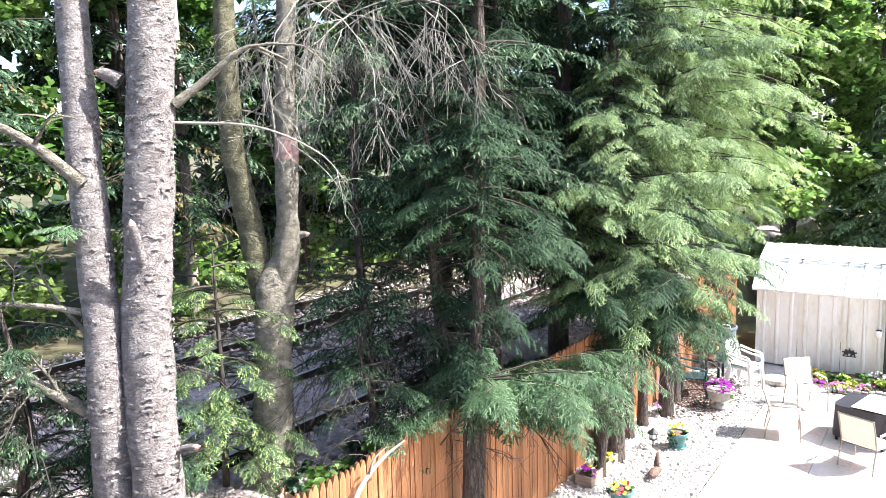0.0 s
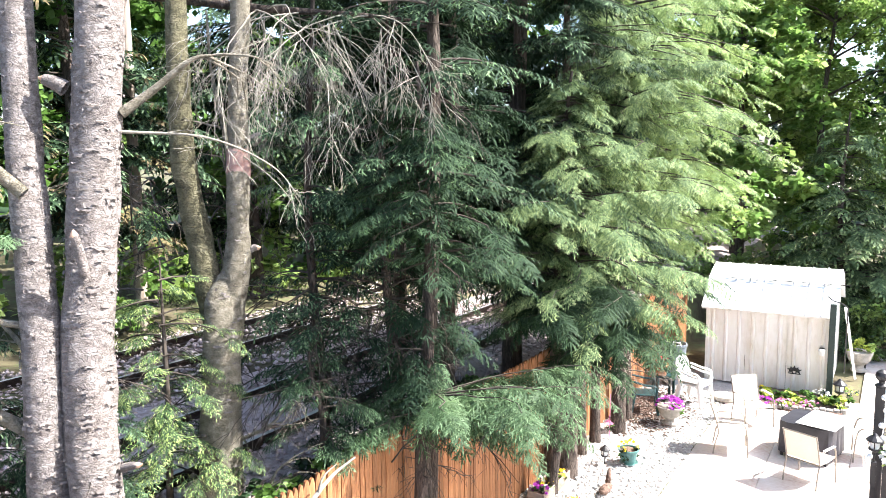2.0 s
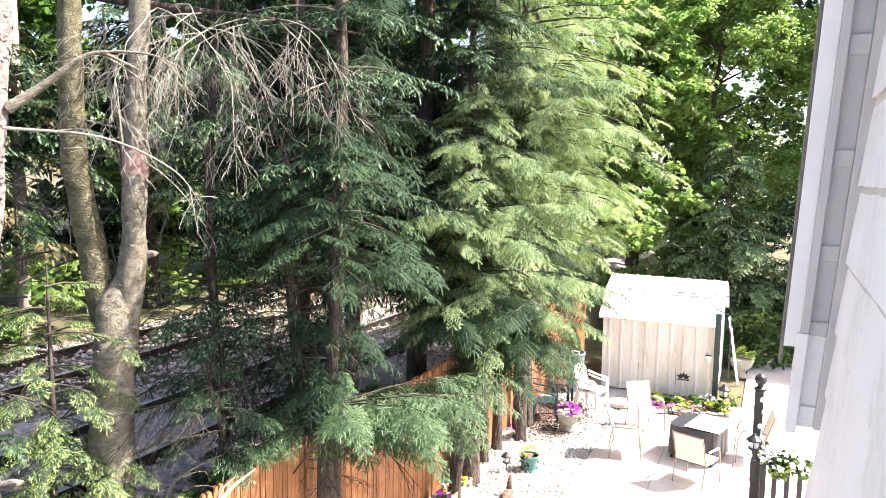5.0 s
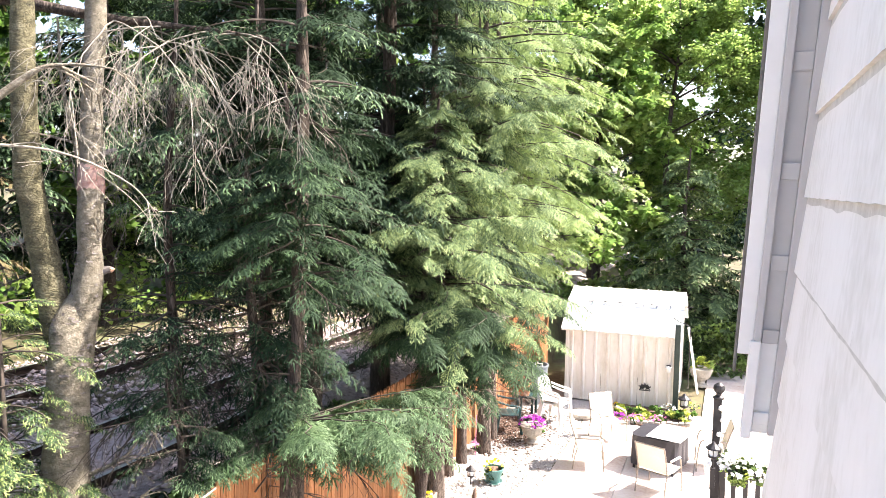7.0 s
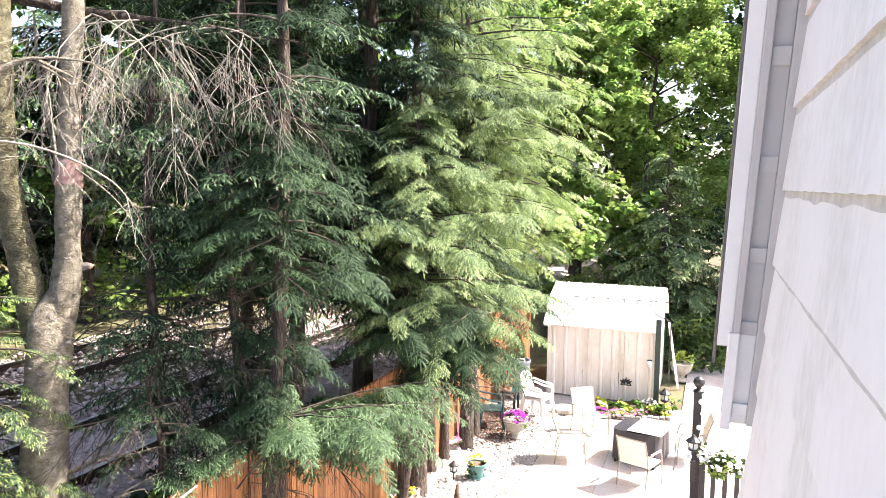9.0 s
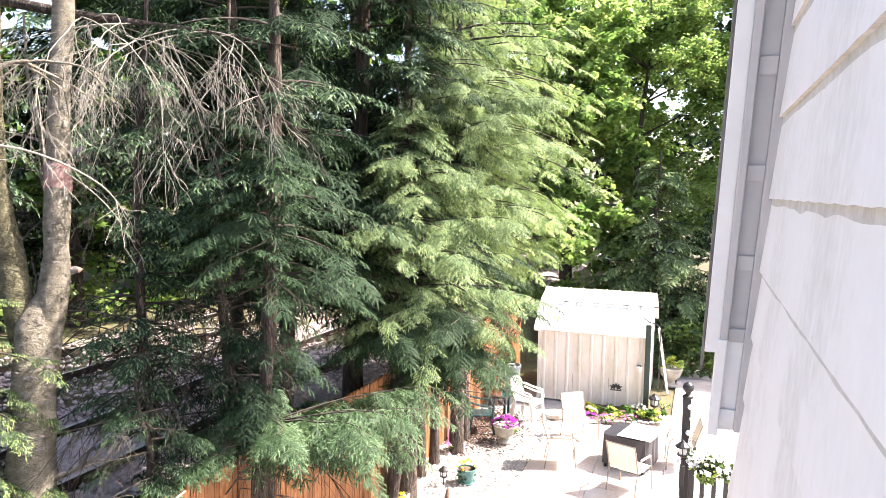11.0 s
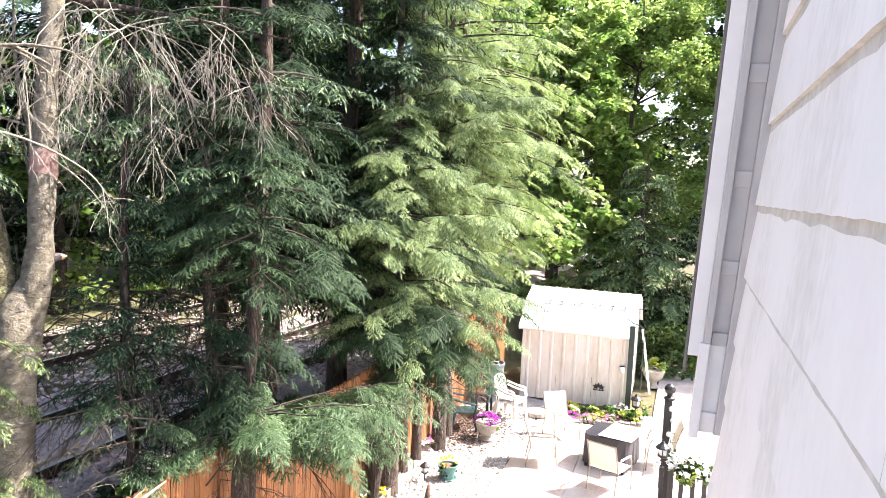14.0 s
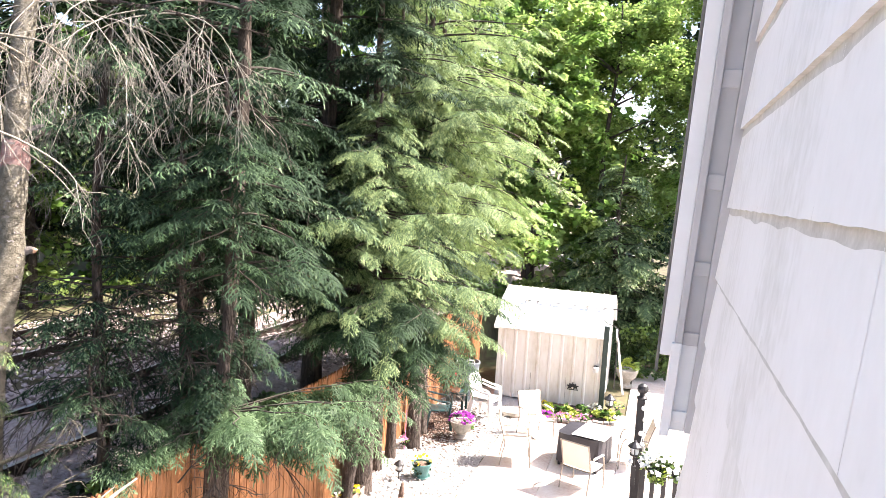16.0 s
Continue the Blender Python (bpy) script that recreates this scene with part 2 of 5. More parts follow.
def mesh_from(name, verts, faces, mats, index=None, smooth=False):
    me = bpy.data.meshes.new(name)
    verts = np.asarray(verts, np.float32).reshape(-1, 3)
    me.from_pydata(verts.tolist(), [], [list(f) for f in faces]) if not isinstance(faces, np.ndarray) else fast_mesh(me, verts, faces)
    for m in mats:
        me.materials.append(m)
    if index is not None:
        me.polygons.foreach_set("material_index", np.asarray(index, np.int32))
    if smooth:
        me.polygons.foreach_set("use_smooth", np.ones(len(me.polygons), bool))
    me.update()
    return me


def fast_mesh(me, verts, faces):
    n, k = faces.shape
    me.vertices.add(len(verts))
    me.vertices.foreach_set("co", verts.ravel())
    me.loops.add(n * k)
    me.loops.foreach_set("vertex_index", faces.astype(np.int32).ravel())
    me.polygons.add(n)
    me.polygons.foreach_set("loop_start", np.arange(0, n * k, k, dtype=np.int32))
    me.update(calc_edges=True)


def bm_mesh(bm, name, mat, smooth=False):
    me = bpy.data.meshes.new(name)
    bmesh.ops.recalc_face_normals(bm, faces=bm.faces)
    bm.to_mesh(me)
    bm.free()
    for m in (mat if isinstance(mat, (list, tuple)) else [mat]):
        me.materials.append(m)
    if smooth:
        for p in me.polygons:
            p.use_smooth = True
    return me


def put(name, me, parent=None, label="", category="", group="", kind="", at=None):
    ob = new(name, me)
    if parent is not None:
        ob.parent = parent
    if at is not None:
        ob.matrix_basis = at
    return tagged(ob, label, category, group, kind)


def part(name, bm, mat, parent, label="", smooth=False):
    return put(name, bm_mesh(bm, name, mat, smooth), parent, label)


def thing(name, label, category, at=None, group="", kind=""):
    return put(name, None, None, label, category, group, kind, at)


def box(bm, x0, y0, z0, x1, y1, z1, bevel=0.0, m=None):
    r = bmesh.ops.create_cube(bm, size=1.0)
    vs = r["verts"]
    t = Matrix.Translation(((x0 + x1) / 2, (y0 + y1) / 2, (z0 + z1) / 2)) @ Matrix.Diagonal((x1 - x0, y1 - y0, z1 - z0, 1))
    bmesh.ops.transform(bm, matrix=(m @ t) if m is not None else t, verts=vs)
    if bevel:
        es = {e for v in vs for e in v.link_edges}
        bmesh.ops.bevel(bm, geom=list(es), offset=bevel, segments=1, affect='EDGES', profile=0.5)
    return bm


def boxed(*a, **k):
    return box(bmesh.new(), *a, **k)


def lathe(bm, profile, seg=20, m=None):
    rings = []
    for r, z in profile:
        ring = []
        for i in range(seg):
            a = 2 * math.pi * i / seg
            p = Vector((r * math.cos(a), r * math.sin(a), z))
            ring.append(bm.verts.new(m @ p if m is not None else p))
        rings.append(ring)
    for a, b in zip(rings, rings[1:]):
        for i in range(seg):
            bm.faces.new((a[i], a[(i + 1) % seg], b[(i + 1) % seg], b[i]))
    bm.faces.new(rings[0][::-1])
    bm.faces.new(rings[-1])
    return bm


def frames_along(pts):
    pts = [Vector(p) for p in pts]
    out = []
    ref = Vector((0.31, 0.2, 0.93)) if abs((pts[-1] - pts[0]).normalized().z) < 0.8 else Vector((1, 0.1, 0))
    for i, p in enumerate(pts):
        d = (pts[min(i + 1, len(pts) - 1)] - pts[max(i - 1, 0)]).normalized()
        u = (ref - d * ref.dot(d)).normalized()
        out.append((p, u, d.cross(u)))
    return out


def tube_arrays(pts, radii, seg=6, rough=0.0, freq=3.0, base=0):
    """Vertices and quads of a tube along pts; rough: uneven radius."""
    vs, fs = [], []
    for i, (p, u, v) in enumerate(frames_along(pts)):
        for k in range(seg):
            a = 2 * math.pi * k / seg
            r = radii[i]
            q = p + (u * math.cos(a) + v * math.sin(a)) * r
            if rough:
                q += (q - p) * rough * noise.noise(Vector((q.x * freq * 2, q.y * freq * 2, q.z * freq)))
            vs.append(q[:])
    n = len(pts)
    for i in range(n - 1):
        for k in range(seg):
            a, b = i * seg + k, i * seg + (k + 1) % seg
            fs.append((base + a, base + b, base + b + seg, base + a + seg))
    return vs, fs


def tubes_mesh(name, runs, mat, smooth=True):
    vs, fs = [], []
    for pts, radii, seg, rough in runs:
        v, f = tube_arrays(pts, radii, seg, rough, base=len(vs))
        vs += v
        fs += f
    return mesh_from(name, vs, np.array(fs), [mat], smooth=smooth)


def pipe(bm, pts, r, seg=8):
    """A closed tube in a bmesh along a few points."""
    vs, fs = tube_arrays(pts, [r] * len(pts), seg)
    bv = [bm.verts.new(v) for v in vs]
    for f in fs:
        bm.faces.new([bv[i] for i in f])
    bm.faces.new(bv[:seg][::-1])
    bm.faces.new(bv[-seg:])
    return bm


def smooth_path(pts, n):
    """n points on a Catmull-Rom curve through pts."""
    P = [np.array(p, float) for p in pts]
    P = [2 * P[0] - P[1]] + P + [2 * P[-1] - P[-2]]
    out = []
    m = len(P) - 3
    for k in range(n):
        s = m * k / (n - 1)
        i = min(int(s), m - 1)
        t = s - i
        a, b, c, d = P[i:i + 4]
        out.append(0.5 * ((2 * b) + (c - a) * t + (2 * a - 5 * b + 4 * c - d) * t * t + (3 * b - a - 3 * c + d) * t ** 3))
    return out


# ---- the ground, one sheet with the raised rail bed behind the fence ----
BED = 1.59
prof = [(-400, 3.0), (-60, 3.0), (-24, 2.1), (-16.5, 1.7), (-14.0, BED), (-9.5, BED), (-8.2, BED), (-6.0, BED), (-5.45, 1.42), (-5.02, 0.9), (-4.93, -0.05), (-4.6, -0.05), (3, -0.05), (40, -0.05), (400, -0.05)]
ys = [-400, -60] + [i * 1.5 for i in range(-20, 60)] + [120, 250, 500]
gv, gf, gi = [], [], []
for y in ys:
    for x, z in prof:
        w = noise.noise(Vector((x * 0.6, y * 0.6, 0))) * (0.12 if x < -5 else 0.0) if abs(x) < 60 else 0
        gv.append((x, y, z + w))
n = len(prof)
for j in range(len(ys) - 1):
    for i in range(n - 1):
        gf.append((j * n + i, j * n + i + 1, (j + 1) * n + i + 1, (j + 1) * n + i))
        gi.append(1 if -14 < prof[i][0] < -5.95 else 0)
put("ground", mesh_from("ground", gv, np.array(gf), [M["soil"], M["ballast"]], gi), None, "dark soil with a raised bed of railway ballast", "ground", kind="structure")

# patio slabs with open joints
patio = thing("patio", "stained tan concrete patio slabs", "pavement", kind="structure")
slab_me = {}
for ix, (x0, x1) in enumerate(((-2.95, -1.722), (-1.715, -0.487), (-0.48, 0.748), (0.755, 2.4))):
    # Rows before y 3 are unseen, added to bounce light onto the wall.
    for iy in range(-6 if ix < 2 else 0, 9 if ix < 2 else 12):
        y0 = 3.0 + iy * 1.62
        if ix not in slab_me:
            slab_me[ix] = bm_mesh(boxed(0, 0, -0.06, x1 - x0, 1.613, 0.0, bevel=0.006), "slab", M["patio"])
        put("slab", slab_me[ix], patio, at=pose(x0, y0, 0.002 * ((ix * 3 + iy * 5) % 3 - 1)))

# The bed before y 2.5 is unseen, added to bounce light at the house.
put("gravel_bed", mesh_from("gravel_bed", *(lambda nx, ny: ([(-4.92 + 1.95 * i / nx, -7 + 25.5 * j / ny, -0.02 + 0.03 * noise.noise(Vector((i * .7, j * .7, 3)))) for j in range(ny + 1) for i in range(nx + 1)],
    [(j * (nx + 1) + i, j * (nx + 1) + i + 1, (j + 1) * (nx + 1) + i + 1, (j + 1) * (nx + 1) + i) for j in range(ny) for i in range(nx)]))(14, 90), [M["gravel"]]),
    None, "bed of white gravel along the fence", "gravel", kind="structure")


def rocks(name, count, region, size, mat, label, cat, squash=0.6, seed=1):
    """Loose stones, each a lumpy octahedron, joined as one stuff object. region: a function giving a place."""
    rng = np.random.default_rng(seed)
    base = np.array([(1, 0, 0), (0, 1, 0), (-1, 0, 0), (0, -1, 0), (0, 0, 1), (0, 0, -1)], float)
    tri = np.array([(0, 1, 4), (1, 2, 4), (2, 3, 4), (3, 0, 4), (1, 0, 5), (2, 1, 5), (3, 2, 5), (0, 3, 5)])
    P = np.array([region(rng) for _ in range(count)])
    V = base[None] * rng.uniform(0.6, 1.3, (count, 6, 1)) * (rng.uniform(*size, (count, 1, 1)))
    a = rng.uniform(0, 6.28, count)
    c, s = np.cos(a)[:, None], np.sin(a)[:, None]
    V = np.stack([V[..., 0] * c - V[..., 1] * s, V[..., 0] * s + V[..., 1] * c, V[..., 2] * squash], -1) + P[:, None]
    F = tri[None] + (np.arange(count) * 6)[:, None, None]
    put(name, mesh_from(name, V.reshape(-1, 3), F.reshape(-1, 3), [mat]), None, label, cat, kind="stuff")


rocks("ballast_stones", 16000, lambda r: (r.uniform(-13.2, -5.75), 3 + 22 * r.random() ** 1.5, BED + r.uniform(-0.02, 0.06)), (0.025, 0.07), M["stone"], "loose grey-brown railway ballast stones", "ballast", seed=2)
rocks("pebbles", 9000, lambda r: (r.uniform(-4.9, -2.96), r.uniform(8, 17), r.uniform(-0.02, 0.015)), (0.012, 0.035), M["pebble"], "loose white pebbles of the gravel bed", "gravel", seed=3)
rocks("mulch_chips", 2600, lambda r: (-4.3 + r.normal() * 0.35, 15.0 + r.normal() * 0.65, r.uniform(0.0, 0.03)), (0.015, 0.045), M["mulch"], "brown mulch chips under the plastic chairs", "mulch", 0.35, seed=4)

# ---- railway ----
RAIL_TOP = 1.75
rail_prof = [(-0.07, 0), (0.07, 0), (0.07, 0.015), (0.012, 0.035), (0.012, 0.12), (0.035, 0.13), (0.035, 0.17), (-0.035, 0.17), (-0.035, 0.13), (-0.012, 0.12), (-0.012, 0.035), (-0.07, 0.015)]


def rail_mesh():
    bm = bmesh.new()
    ring = [[bm.verts.new((x, y, z)) for x, z in rail_prof] for y in (-40, 4, 8, 12, 18, 30, 110)]
    for a, b in zip(ring, ring[1:]):
        for i in range(len(rail_prof)):
            f = bm.faces.new((a[i], a[(i + 1) % 12], b[(i + 1) % 12], b[i]))
            f.material_index = 1 if i == 6 else 0
    bm.faces.new(ring[0][::-1])
    bm.faces.new(ring[-1])
    return bm_mesh(bm, "rail", [M["rail"], M["railtop"]])


rail_me = rail_mesh()
tie_me = bm_mesh(boxed(-1.28, -0.11, -0.15, 1.28, 0.11, 0.0, bevel=0.012), "tie", M["tie"])
plate_me = bm_mesh(boxed(-0.14, -0.09, 0, 0.14, 0.09, 0.012), "tie_plate", M["rail"])
for tx in (-7.58, -11.5):
    track = thing("railway_track", "rusty steel railway track on weathered wooden ties", "railway track", pose(tx, 0, 0), "tracks")
    for s in (-0.7525, 0.7525):
        put("rail", rail_me, track, "rust-brown rail with a bright worn head", at=pose(s, 0, RAIL_TOP - 0.17))
    rng = random.Random(int(-tx * 10))
    for i in range(105):
        y = -4 + i * 0.56
        put("tie", tie_me, track, at=pose(rng.uniform(-.06, .06), y + rng.uniform(-.03, .03), RAIL_TOP - 0.18 + rng.uniform(-.012, .004), 0, 0, rng.uniform(-2, 2)))
        if 3 < y < 16:
            for s in (-0.7525, 0.7525):
                put("tie_plate", plate_me, track, at=pose(s, y, RAIL_TOP - 0.178))

# ---- house: gable wall with sloping edge ----
LEAN = 0.0359


def wall_x(z):
    return 0.2 + LEAN * (z - 5.2)


house = thing("house", "white cement-shingle house wall with a grey sloping roof edge", "house")
EDGE_A, EDGE_B = Vector((0.220, 2.241, 5.765)), Vector((0.168, 2.877, 4.32))
RAKE = (EDGE_B - EDGE_A)


def edge_y(z):
    """Where the wall ends along its length, by height."""
    if z > 4.32:
        return EDGE_A.y + (z - EDGE_A.z) / RAKE.z * RAKE.y
    return 2.877 + (4.32 - z) * 1.04 if z > 3.6 else 3.63


EXPOSE = 0.236
rng = random.Random(5)
for c in range(-18, 9):
    z0 = 5.183 + c * EXPOSE
    z1 = z0 + EXPOSE + 0.02
    y = -3.2 + (c % 2) * 0.3
    ye = edge_y(z0 + EXPOSE * 0.3)
    while y < ye:
        y2 = min(y + 0.61, ye)
        bm = bmesh.new()
        nseg = 13
        lo, hi, lo2, mid = [], [], [], []
        for i in range(nseg):
            yy = y + 0.0006 + (y2 - y - 0.0012) * i / (nseg - 1)
            w = 0.001 * math.sin(i * 2.1 + c) if 0 < i < nseg - 1 else 0
            yt = min(yy, edge_y(z1))
            xo = wall_x(z0) - 0.013
            lo.append(bm.verts.new((xo, yy, z0 + w)))
            lo2.append(bm.verts.new((wall_x(z0) + 0.002, yy, z0 + w)))
            hi.append(bm.verts.new((wall_x(z1) - 0.001, yt, z1)))
            # Strip under the next lap: grime and lap shadow painted as one darker grey.
            zm = z0 + EXPOSE - 0.020 - 0.008 * noise.noise(Vector((yy * 5, c * 3.1, 0))) - 0.018 * max(0, noise.noise(Vector((yy * 6, c * 1.7, 4))) - 0.2)
            g = (zm - z0) / (z1 - z0)
            mid.append(bm.verts.new((xo + (wall_x(z1) - 0.001 - xo) * g, min(yy + (yt - yy) * g, edge_y(zm)), zm)))
        for i in range(nseg - 1):
            bm.faces.new((lo[i], lo[i + 1], mid[i + 1], mid[i]))
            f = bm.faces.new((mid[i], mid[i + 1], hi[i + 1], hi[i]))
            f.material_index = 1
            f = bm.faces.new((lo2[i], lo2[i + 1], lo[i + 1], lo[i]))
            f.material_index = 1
        put("shingle", bm_mesh(bm, "shingle", [M["siding"], M["siding_edge"]]), house)
        y = y2
# solid body behind the shingles
bm = bmesh.new()
poly = [(-3.4, 0.0), (3.63, 0.0), (3.63, 3.6), (2.877, 4.32), (2.0, 6.31), (1.2, 7.3), (-3.4, 7.3)]
front = [bm.verts.new((wall_x(z) + 0.004, y, z)) for y, z in poly]
back = [bm.verts.new((7.0, y, z)) for y, z in poly]
bm.faces.new(front)
bm.faces.new(back[::-1])
for i in range(len(poly)):
    bm.faces.new((front[i], back[i], back[(i + 1) % 7], front[(i + 1) % 7]))
part("wall", bm, M["siding"], house)
for (ya, za), (yb, zb) in (((2.877 + 0.02, 4.34), (2.0 + 0.02, 6.33)), ((2.01, 6.335), (1.2, 7.34)), ((1.2, 7.32), (-3.5, 7.34))):
    bm = bmesh.new()
    vs = [bm.verts.new((x, y, z + t)) for t in (0.0, 0.04) for x, y, z in ((wall_x(za) - 0.01, ya, za), (7.05, ya, za), (7.05, yb, zb), (wall_x(zb) - 0.01, yb, zb))]
    for q in ((0, 1, 2, 3), (7, 6, 5, 4), (0, 4, 5, 1), (1, 5, 6, 2), (2, 6, 7, 3), (3, 7, 4, 0)):
        bm.faces.new([vs[j] for j in q])
    part("roof", bm, M["shingle"], house, "dark grey shingled roof slope")
# sloping roof edge: strips outward from the wall, swept along the slope
U = RAKE.normalized()
TOP_PT, LOW_PT = EDGE_A - U * 1.4, EDGE_A + U * 1.17
END_PT = EDGE_B.copy()


def strip(name, o0, o1, y0, y1, a, b, mat, label=""):
    """A bar along the slope: o = metres out from the wall, y = metres further along the wall."""
    bm = bmesh.new()
    rings = []
    for p in (a, b):
        rings.append([bm.verts.new((p.x - o, p.y + yy, p.z)) for o, yy in ((o0, y0), (o1, y0), (o1, y1), (o0, y1))])
    for i in range(4):
        bm.faces.new((rings[0][i], rings[0][(i + 1) % 4], rings[1][(i + 1) % 4], rings[1][i]))
    bm.faces.new(rings[0][::-1])
    bm.faces.new(rings[1])
    bmesh.ops.bevel(bm, geom=bm.edges[:], offset=0.003, segments=1, affect='EDGES')
    return part(name, bm, mat, house, label)


strip("edge_lip", 0.0, 0.030, -0.02, 0.05, TOP_PT, END_PT, M["trim"])
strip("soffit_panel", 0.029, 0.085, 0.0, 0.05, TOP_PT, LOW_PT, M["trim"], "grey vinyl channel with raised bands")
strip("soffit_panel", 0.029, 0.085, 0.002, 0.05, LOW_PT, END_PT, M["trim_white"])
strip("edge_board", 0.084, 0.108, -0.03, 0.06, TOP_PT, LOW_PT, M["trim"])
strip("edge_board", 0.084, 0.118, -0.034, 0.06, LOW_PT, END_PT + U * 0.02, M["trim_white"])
strip("fascia", 0.107, 0.155, -0.015, 0.08, TOP_PT, LOW_PT + U * 0.06, M["trim_white"], "white vinyl fascia strip")
strip("shingle_edge", 0.154, 0.164, -0.01, 0.10, TOP_PT, LOW_PT + U * 0.14, M["shingle"], "dark roof shingle edge")
for k in (-0.75, -0.43, -0.12, 0.195, 0.525, 0.84, 1.125, 1.48):
    a = EDGE_A + U * k
    strip("band", 0.030, 0.084, -0.012, 0.01, a, a + U * 0.055, M["trim"] if k < 1.2 else M["trim_white"])

# ---- trees ----


def frond_template(rng, pairs=6, subs=2, beads=4, sub_beads=2, width=0.05, tip_share=0.4, fresh=1):
    """One hemlock spray along +x, one metre long: a drooping axis with side twigs whose needles make serrated strips. Quads and whether each is new growth."""
    quads, tips = [], []
    up = np.array([0, 0, 1.0])

    def strip_of(p, d, length, w, n, sag, new_end):
        d = d / np.linalg.norm(d)
        s = np.cross(up, d)
        s /= np.linalg.norm(s) + 1e-9
        s = s + up * rng.uniform(-0.3, 0.3)
        at = [p + d * length * u + up * (-sag * length * u * u) for u in np.linspace(0, 1, n + 1)]
        for i in range(n):
            a, b = at[i], at[i + 1]
            h0 = s * w / 2 * (0.8 if i == 0 else 1.05 - 0.12 * (i % 2))
            h1 = s * w / 2 * (0.3 if i == n - 1 else 1.05 - 0.12 * ((i + 1) % 2))
            quads.append([a - h0, b - h1, b + h1, a + h0])
            tips.append(new_end and i >= n - min(fresh, max(n - 1, 1)))
        return at

    for i in range(pairs):
        s = 0.04 + 0.92 * (i + rng.uniform(-.25, .25)) / pairs
        p = np.array([s, 0, -0.22 * s ** 2])
        for side in (-1, 1):
            ln = (0.38 * (1 - s) ** 0.8 + 0.15) * rng.uniform(0.8, 1.15)
            ang = radians(rng.uniform(40, 62)) * side
            d = np.array([math.cos(ang), math.sin(ang), rng.uniform(-.12, 0.08) - 0.25 * s])
            at = strip_of(p, d, ln, width, beads, rng.uniform(0.15, 0.4), rng.random() < tip_share)
            for k in range(subs):
                f = (k + 0.7) / (subs + 0.4)
                u = f * beads
                q = at[int(u)] + (at[min(int(u) + 1, beads)] - at[int(u)]) * (u - int(u))
                for sd in (-1, 1):
                    a2 = ang + radians(rng.uniform(35, 55)) * sd
                    strip_of(q, np.array([math.cos(a2), math.sin(a2), rng.uniform(-.3, 0)]), (0.045 + 0.30 * ln * (1 - 0.6 * f)) * rng.uniform(0.8, 1.2), width, sub_beads, 0.3, rng.random() < tip_share)
    strip_of(np.array([0.9, 0, -0.17]), np.array([1, 0, -.5]), 0.2, width, 3, 0.6, True)
    for s0 in np.linspace(0, 0.8, 3):
        a, b = np.array([s0, 0, -0.22 * s0 ** 2]), np.array([s0 + 0.26, 0, -0.22 * (s0 + 0.26) ** 2])
        quads.append([a + [0, .007, 0], b + [0, .005, 0], b - [0, .005, 0], a - [0, .007, 0]])
        tips.append(False)
    return np.array(quads), np.array(tips)


_rng = random.Random(11)
FRONDS = [frond_template(_rng, 6 + k % 2, 3, 3, 1, 0.032, 0.3 + 0.15 * (k % 3)) for k in range(6)]
FRONDS_SUN = [frond_template(_rng, 6 + k % 2, 3, 3, 1, 0.032, 0.55) for k in range(6)]
FRONDS_MID = [frond_template(_rng, 5, 2, 2, 1, 0.046, 0.3) for k in range(5)]
FRONDS_FAR = [frond_template(_rng, 4, 1, 2, 1, 0.08, 0.3) for k in range(4)]


def frond_mesh(name, places, mats, fronds=FRONDS, seed=0, dry=0.0):
    """places: rows of point, heading (radians), pitch, roll, length. One mesh of all the sprays."""
    rng = np.random.default_rng(seed)
    V, I = [], []
    for p, yaw, pitch, roll, ln in places:
        q, t = fronds[rng.integers(len(fronds))]
        m = np.array(Matrix.Rotation(yaw, 3, 'Z') @ Matrix.Rotation(-pitch, 3, 'Y') @ Matrix.Rotation(roll, 3, 'X')) * ln
        V.append((q.reshape(-1, 3) @ m.T + np.asarray(p)).astype(np.float32))
        idx = t.astype(np.int32)
        if dry and rng.random() < dry:
            idx = np.full(len(t), 2, np.int32)
        I.append(idx)
    V = np.concatenate(V)
    F = np.arange(len(V)).reshape(-1, 4)
    return mesh_from(name, V, F, mats, np.concatenate(I))


def limb(rng, start, yaw, length, rise=0.15, droop=0.5, n=7, wob=0.12):
    pts = []
    for i in range(n):
        s = i / (n - 1)
        a = yaw + wob * math.sin(s * 4 + rng.uniform(-1, 1))
        pts.append(Vector(start) + Vector((math.cos(a), math.sin(a), 0)) * length * s + Vector((0, 0, length * (rise * s - droop * s * s))))
    return pts


def limb_fronds(rng, pts, size, density=1.0, first=0.25, spread=1.0, hang=0.0):
    """Sprays along both sides of a limb and at its end."""
    out = []
    L = sum((b - a).length for a, b in zip(pts, pts[1:]))
    k = max(3, int(L / 0.19 * density))
    for j in range(k):
        s = first + (1 - first) * (j + rng.random() * 0.7) / k
        f = s * (len(pts) - 1)
        i = min(int(f), len(pts) - 2)
        p = pts[i].lerp(pts[i + 1], f - i)
        d = pts[i + 1] - pts[i]
        yaw = math.atan2(d.y, d.x)
        side = rng.choice((-1, 1)) * rng.uniform(0.35, 1.15) * spread * (1.1 - 0.5 * s)
        ln = size * rng.uniform(0.7, 1.2) * (1.15 - 0.45 * s)
        out.append((p + Vector((0, 0, rng.uniform(-.05, .03))), yaw + side, rng.uniform(-0.4, 0.12) - hang * rng.uniform(0.3, 1.3), rng.uniform(-.35, .35) * (1 + hang), ln))
    d = pts[-1] - pts[-2]
    out.append((pts[-1], math.atan2(d.y, d.x), -0.3, 0, size * 0.9))
    return out


